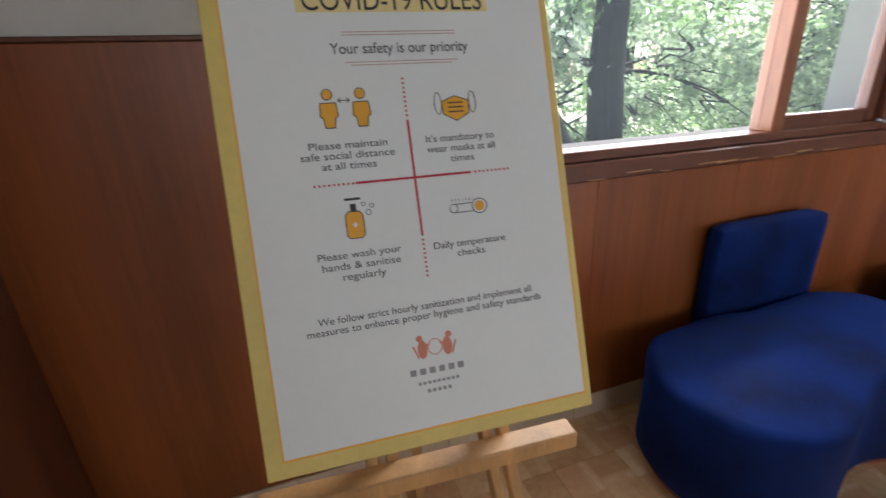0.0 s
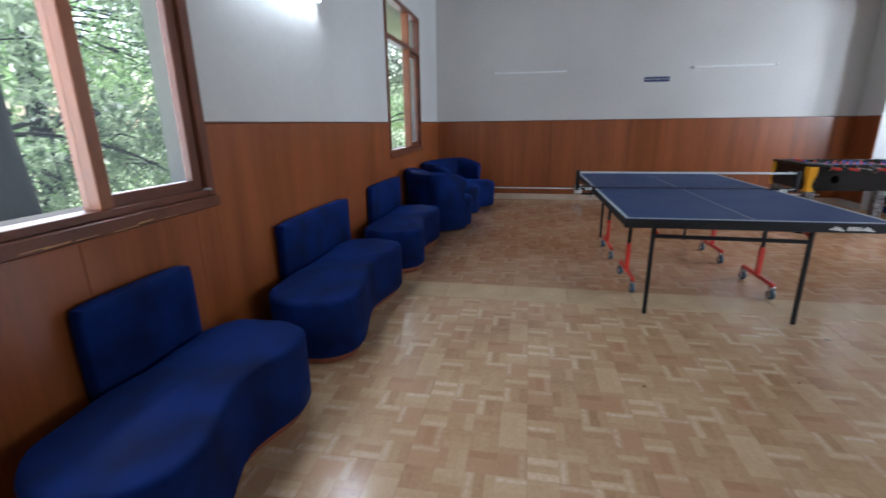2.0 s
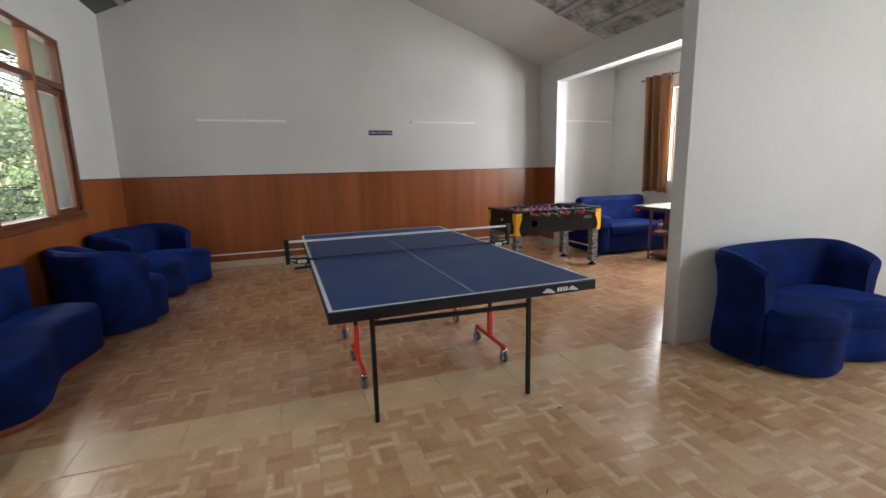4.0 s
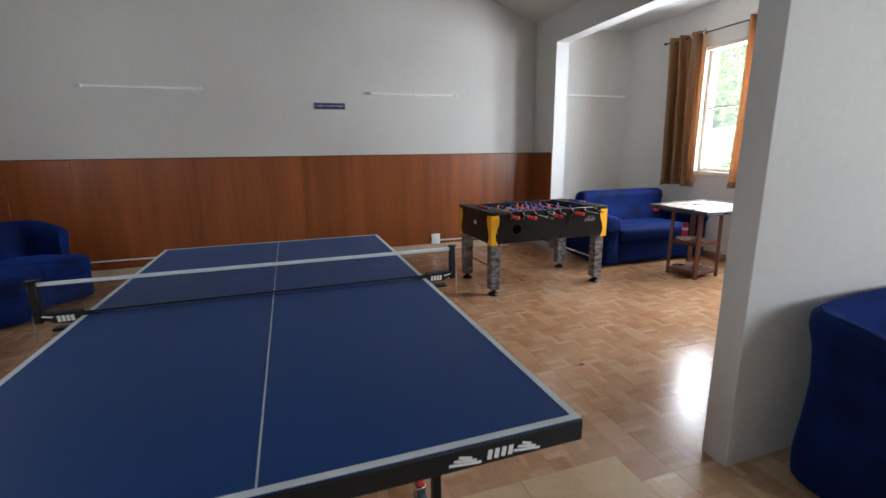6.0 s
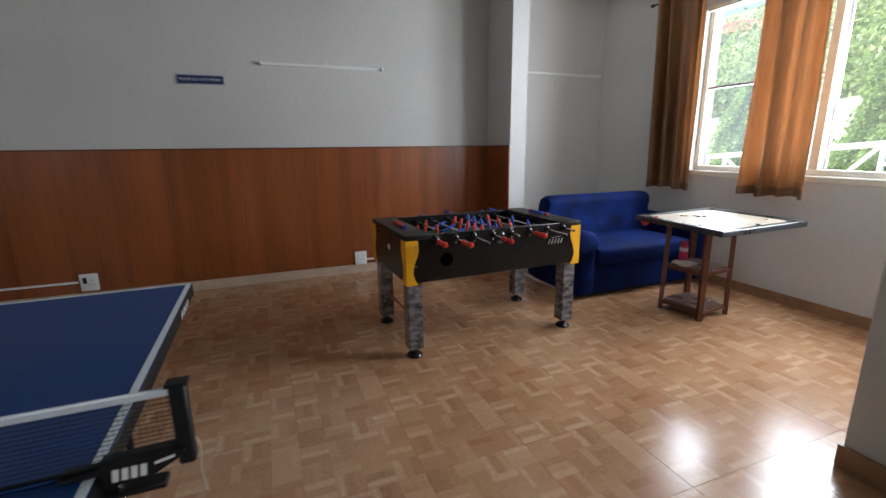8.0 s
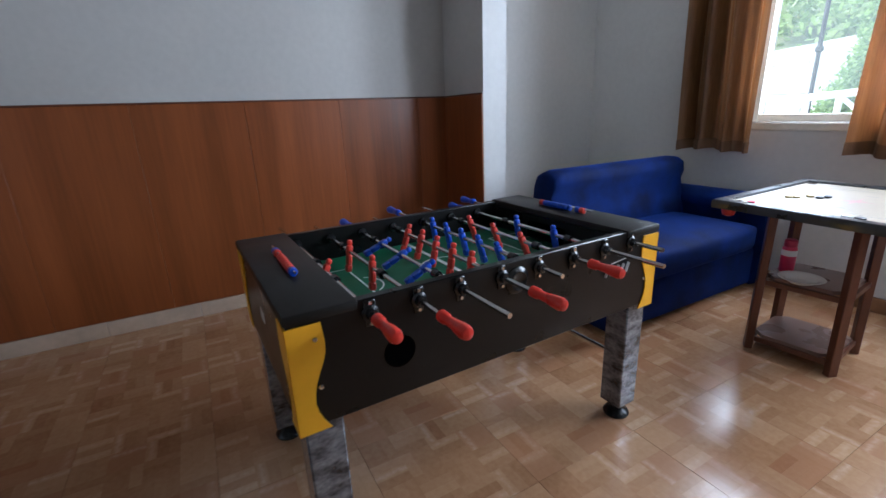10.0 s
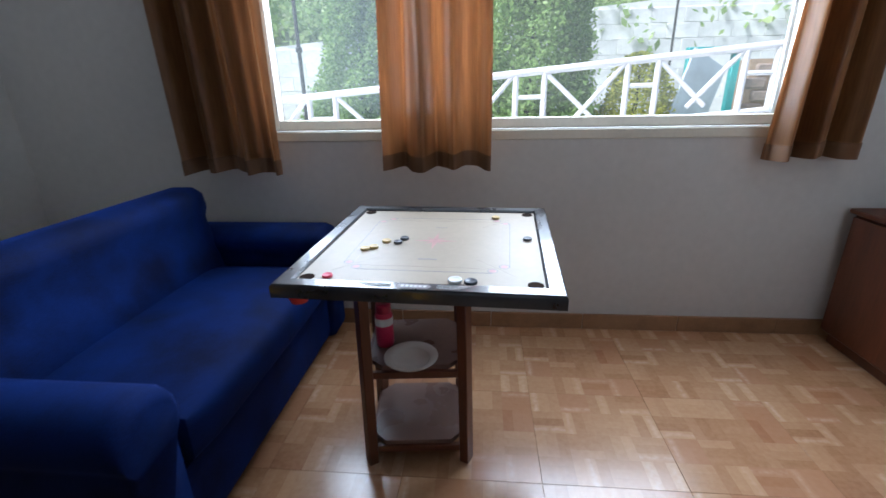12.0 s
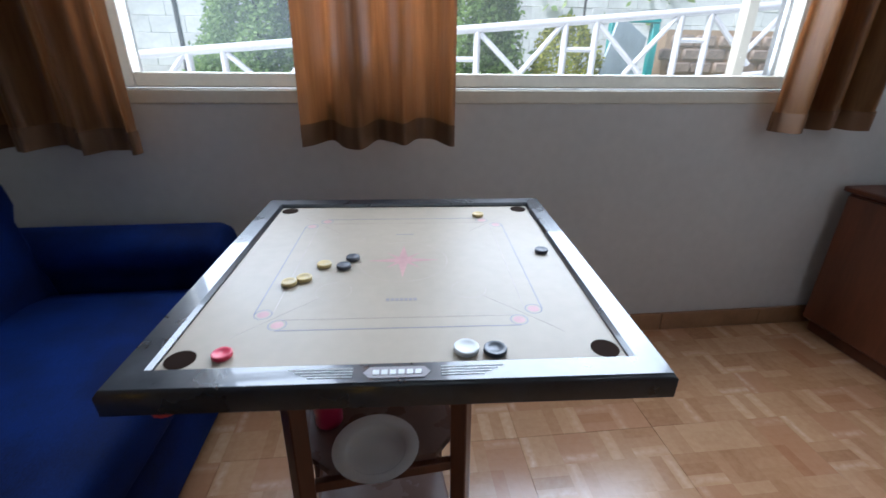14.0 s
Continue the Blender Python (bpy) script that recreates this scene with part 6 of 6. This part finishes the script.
oak([(0.2, 9.5, -2.0), (0.3, 9.5, 1.0), (0.1, 9.4, 4.0), (0.4, 9.6, 7.0)], 0.3, 0.12,
    cloud(14, 52, (-5.0, 6.0), (8.5, 12.0), (-1.5, 4.6), (0.6, 1.1)), 24, 420, 0.17, M_WOODS, "sunlit pale green oak beyond the nearer oaks")
oak([(10.0, 11.5, -2.5), (10.2, 11.5, 1.0), (10.1, 11.4, 4.0), (10.4, 11.6, 7.0)], 0.3, 0.12,
    cloud(15, 110, (5.0, 21.0), (8.5, 14.0), (-2.0, 6.5), (0.7, 1.2)), 25, 420, 0.18, M_WOODS, "sunlit pale green oak beyond the nearer oaks")

rng = np.random.default_rng(55)
cs = []
for k in range(250):
    x = rng.uniform(-16, 52)
    y = 15 + rng.uniform(0, 1) * 9 - max(0, x - 18) * 0.2
    r = rng.uniform(0.9, 1.8)
    cs.append(np.array((x, y, rng.uniform(-4.5, 6.0))) + rng.normal(size=(170, 3)) * r * 0.5)
tagged(leaves("far_woods", np.concatenate(cs), 0.34, M_WOODS, None, 56, 0.55), "pale sunlit woods beyond the oaks", "woods")

struct("eave", box(B(), -1.2, 10.2, 1.46, 2.15, 2.98, 3.06, 0.01), M_CREAM, "beige boarded eave over the windows", "eave")

# terrace: path, railing, planting, retaining wall
struct("pavement", box(B(), -14, 22, -10.3, -7.4, 0.2, 0.42), M_BLOCK, "pale concrete terrace path", "pavement")


def rz(x):
    return 1.43 - 0.084 * (x - 6.5)


rail = thing("railing", pose(0, 0, 0), "white painted tubular metal railing with crossed braces", "railing")
YRL = -9.9
part("top_rail", bar(B(), (-6, YRL, rz(-6)), (14, YRL, rz(14)), 0.038, 12), M_RAIL, rail)
part("bottom_rail", bar(B(), (-6, YRL, rz(-6) - 0.62), (14, YRL, rz(14) - 0.62), 0.03, 10), M_RAIL, rail)
for k in range(-7, 10):
    x = 5.98 - 1.146 * k
    if -6 < x < 13.8:
        for s in (-0.15, 0.15):
            part("post", bar(B(), (x + s, YRL, 0.42 if s > 0 else rz(x) - 0.62), (x + s, YRL, rz(x + s)), 0.032, 10), M_RAIL, rail)
        part("cross_piece", bar(B(), (x - 0.15, YRL, rz(x) - 0.25), (x + 0.15, YRL, rz(x) - 0.25), 0.024, 8), M_RAIL, rail)
        for s in (-1, 1):
            part("brace", bar(B(), (x + s * 0.18, YRL, rz(x) - 0.03), (x + s * 0.66, YRL, rz(x + s * 0.66) - 0.52), 0.026, 8), M_RAIL, rail)

wallr = thing("retaining_wall", pose(0, 0, 0), "white painted block retaining wall below the hillside", "retaining wall")


def wtop(x):
    return 2.45 - 0.082 * (x - 12.04)


bm = B()
vs = [(-20, 0), (32, 0), (32, wtop(32)), (-20, wtop(-20))]
f0 = [bm.verts.new((x, -17.0, z)) for x, z in vs]
f1 = [bm.verts.new((x, -17.35, z)) for x, z in vs]
bm.faces.new(f0)
bm.faces.new(f1[::-1])
for i in range(4):
    bm.faces.new((f0[i], f0[(i + 1) % 4], f1[(i + 1) % 4], f1[i]))
part("core", bm, M_BLOCK, wallr)
bshared = mesh_of("block", box(B(), -0.372, 0.372, -0.02, 0.02, -0.167, 0.167, 0.008), M_BLOCK)
for r in range(8):
    for c in range(25):
        x = -3.5 + 0.75 * c + (0.37 if r % 2 else 0)
        z = 0.52 + 0.34 * r
        if z + 0.17 < wtop(x):
            o = new("block", bshared)
            o.parent = wallr
            o.location = (x, -16.988 + random.uniform(-0.006, 0.006), z)
for x in (10.4, 5.0):
    part("wall_lamp", box(B(), x, x + 0.16, -16.96, -16.85, wtop(x) - 0.1, wtop(x) - 0.02, 0.01), M_IRON, wallr)


def conifer(x, y, z0, r, h, seed, n, size, label, material=None, power=0.75):
    t = thing("cypress_tree", pose(x, y, z0), label, "tree", "clipped trees on the terrace")
    bm = B()
    limb(bm, [(0, 0, -0.1), (0.02, 0, h * 0.3), (0, 0.02, h * 0.85)], r * 0.12, 0.015, 8)
    part("trunk", bm, M_BARK, t)
    rng = np.random.default_rng(seed)
    f = rng.uniform(0, 1, n) ** 1.3
    a = rng.uniform(0, 2 * math.pi, n)
    lump = 1 + 0.14 * np.sin(3 * a + 9 * f) + 0.10 * np.sin(7 * a - 14 * f) + 0.06 * rng.normal(size=n)
    rad = r * (1 - f) ** power * np.minimum(1, 0.55 + f * 6) * lump * rng.uniform(0.72, 1.04, n)
    c = np.stack([rad * np.cos(a), rad * np.sin(a), 0.1 + f * (h - 0.1)], 1)
    leaves("crown", c, size, material or M_CYPRESS, t, seed, 0.5)
    return t


conifer(5.75, -12.2, 0.3, 0.98, 5.6, 31, 60000, 0.085, "dense bright green clipped columnar cypress", None, 0.4)
conifer(8.8, -14.0, 0.3, 1.2, 3.6, 32, 36000, 0.095, "dense green clipped conical cypress")
conifer(11.9, -14.0, 0.3, 0.9, 2.6, 33, 20000, 0.095, "rounded green cypress beside the wall")
conifer(4.33, -11.6, 0.3, 0.62, 1.45, 34, 9000, 0.06, "yellow-green leafy shrub behind the railing", M_YBUSH, 0.4)

lampp = thing("street_lamp", pose(9.69, -13.0, 0.3), "slim black lamp post on the terrace", "lamp post")
part("pole", lathe(B(), [(0.09, 0), (0.09, 0.35), (0.05, 0.45), (0.035, 0.9), (0.032, 3.9)], (0, 0, 0), 12), M_IRON, lampp)
part("collar", lathe(B(), [(0.04, 1.68), (0.06, 1.70), (0.06, 1.76), (0.04, 1.78)], (0, 0, 0), 12), M_IRON, lampp)
part("lantern", lathe(B(), [(0.05, 3.9), (0.13, 3.98), (0.16, 4.25), (0.05, 4.38), (0.02, 4.45)], (0, 0, 0), 12), M_IRON, lampp)
pole = thing("flag_pole", pose(10.6, -13.2, 0.3), "thin white painted pole on the terrace", "pole")
part("shaft", bar(B(), (0.15, 0, 0), (-0.1, 0, 4.2), 0.035, 10), M_RAIL, pole)
part("base", lathe(B(), [(0.12, 0), (0.12, 0.04), (0.06, 0.08)], (0.15, 0, 0), 12), M_RAIL, pole)
pipe = thing("standpipe", pose(2.05, -16.7, 0.3), "thin dark iron pipe standing before the white wall", "pipe")
part("shaft", bar(B(), (0, 0, 0), (0, 0, 3.6), 0.03, 8), M_IRON, pipe)

shed = thing("shelter_frame", pose(2.9, -12.0, 0.3), "teal painted steel frame with a leaning pale sheet", "shelter frame")
for x in (0.0, 0.62):
    part("post", box(B(), x - 0.05, x + 0.05, -0.05, 0.05, 0, 1.42, 0.006), M_TEAL, shed)
part("beam", box(B(), -0.05, 0.68, -0.06, 0.06, 1.421, 1.52, 0.006), M_TEAL, shed)
sheet = part("sheet", beam(B(), (0.75, 0.42, 0.45), (0.45, 0.25, 1.36), 0.03, 0.75, 0.01), M_SHEET, shed, "pale blue-white leaning sheet")
stone = thing("stone_wall", pose(1.1, -12.45, 0.3), "brown rubble stone wall beside the steps", "stone wall")
part("core", box(B(), -1.6, 1.45, -0.25, 0.2, 0, 1.36), M_GROUT, stone)
sshared = mesh_of("stone", box(B(), -0.17, 0.17, -0.05, 0.05, -0.085, 0.085, 0.025, 1), M_STONE)
for r in range(7):
    for c in range(8):
        o = new("stone", sshared)
        o.parent = stone
        o.location = (-1.4 + 0.37 * c + 0.17 * (r % 2), 0.2 + random.uniform(-0.015, 0.02), 0.1 + 0.185 * r)
        o.scale = (random.uniform(0.85, 1.05), 1, random.uniform(0.85, 1.0))
post = thing("column", pose(3.62, -9.3, 0.42), "slim cream painted terrace column", "column")
part("shaft", box(B(), -0.05, 0.05, -0.05, 0.05, 0.06, 2.7, 0.008), M_CREAM, post)
part("base", box(B(), -0.08, 0.08, -0.08, 0.08, 0, 0.06, 0.008), M_CREAM, post)

# wooded hillside
rng = np.random.default_rng(77)
cs = []
for k in range(900):
    x = rng.uniform(-14, 40)
    y = -17.7 - rng.uniform(0, 1) ** 1.8 * 55
    if (x - 35) ** 2 + (y + 40) ** 2 < 70 or (y < -25 and abs((x - 4) / (-y - 3) - 0.80) < 0.11):
        continue
    r = rng.uniform(0.6, 1.5) * (1 + (-17 - y) / 22)
    z = lie(x, y) + r * 0.6
    cs.append(np.array((x, y, z)) + rng.normal(size=(200, 3)) * np.array((r, r, r * 0.75)) * 0.42)
tagged(leaves("hillside_shrubs", np.concatenate(cs), 0.24, M_HILL, None, 78, 0.55), "bright green shrubs and trees covering the hillside", "shrubs")

house = thing("house", pose(36.0, -42.0, lie(36.0, -42.0) - 2.4, 0, 0, 25), "distant pale house with a red pitched roof", "house")
part("wall", box(B(), -6, 6, -3, 3, 0, 3.0, 0.05), M_BLOCK, house)
bm = B()
vs = [(-6.6, -3.6, 2.95), (6.6, -3.6, 2.95), (6.6, 3.6, 2.95), (-6.6, 3.6, 2.95), (-6.6, 0, 4.5), (6.6, 0, 4.5)]
v = [bm.verts.new(p) for p in vs]
for q in ((0, 1, 5, 4), (2, 3, 4, 5), (0, 4, 3), (1, 2, 5), (0, 3, 2, 1)):
    bm.faces.new([v[i] for i in q])
part("roof", bm, M_ROOF, house)
for x in (-4, -1.4, 1.4, 4):
    win = part("window", box(B(), x - 0.6, x + 0.6, 2.98, 3.06, 0.9, 2.4, 0.02), M_CREAM, house)
    part("pane", box(B(), x - 0.5, x + 0.5, 3.061, 3.075, 1.0, 2.3), M_OPENING_SHADE, win)

# ---- floor tiles ----
FLOOR = bpy.data.objects["floor"]
tile = mesh_of("tile", box(B(), -0.2497, 0.2497, -0.2497, 0.2497, -0.009, 0.0, 0.0008), M_TILE)
tile_pink = mesh_of("tile", box(B(), -0.2497, 0.2497, -0.2497, 0.2497, -0.009, 0.0, 0.0008), M_TILE2)
for i in range(-1, 19):
    for j in range(-15, 3):
        x, y = 0.5 + 0.5 * i, 0.5 * j + 0.23
        if x < XW - 0.1 or x > XE + 0.1 or y > YN + 0.1 or y < YS - 0.2 or (x < 4 and y < -6.4):
            continue
        o = new("tile", tile if x < 4.2 else tile_pink)
        o.parent = FLOOR
        o.location = (x, y, random.uniform(-0.0004, 0.0004))
struct("floor", box(B(), XW - 0.1, XP0, YS, -6.26, -0.0085, -0.001), M_TILE, "brown patterned tile floor behind the cross wall", "floor")

# row of plain tiles where the cross wall once ran
strip_tile = mesh_of("tile", box(B(), -0.165, 0.165, -0.2490, 0.2490, -0.006, 0.0034, 0.0015), M_STRIP)
for k in range(10):
    y = YN - 0.266 - 0.5 * k
    if y > -3.30:
        o = new("tile", strip_tile)
        o.parent = FLOOR
        o.location = (4.253, y, random.uniform(-0.0003, 0.0003))

# dry scraps on the floor
for x, y, l, w, a in ((3.0, -1.13, 0.022, 0.013, 20), (3.74, -2.40, 0.03, 0.012, 70), (3.17, -1.95, 0.05, 0.005, 140), (5.25, -3.75, 0.045, 0.010, 35)):
    bm = B()
    ring_ = [(l / 2 * math.cos(t), w / 2 * math.sin(t), 0.0012 + 0.003 * abs(math.cos(t))) for t in (0.0, 0.8, 1.6, 2.4, 3.14, 3.9, 4.7, 5.5)]
    hi = [bm.verts.new((p[0], p[1], p[2] + 0.0012)) for p in ring_]
    lo = [bm.verts.new((p[0], p[1], p[2] - 0.0010)) for p in ring_]
    bm.faces.new(hi)
    bm.faces.new(lo[::-1])
    for i in range(8):
        bm.faces.new((lo[i], lo[(i + 1) % 8], hi[(i + 1) % 8], hi[i]))
    scrap = part("dry_leaf", bm, M_LEAF, None)
    scrap.matrix_world = pose(x, y, 0.0003, 0, 0, a)
    tagged(scrap, "small curled brown dry leaf scrap lying on the tiles", "leaf")
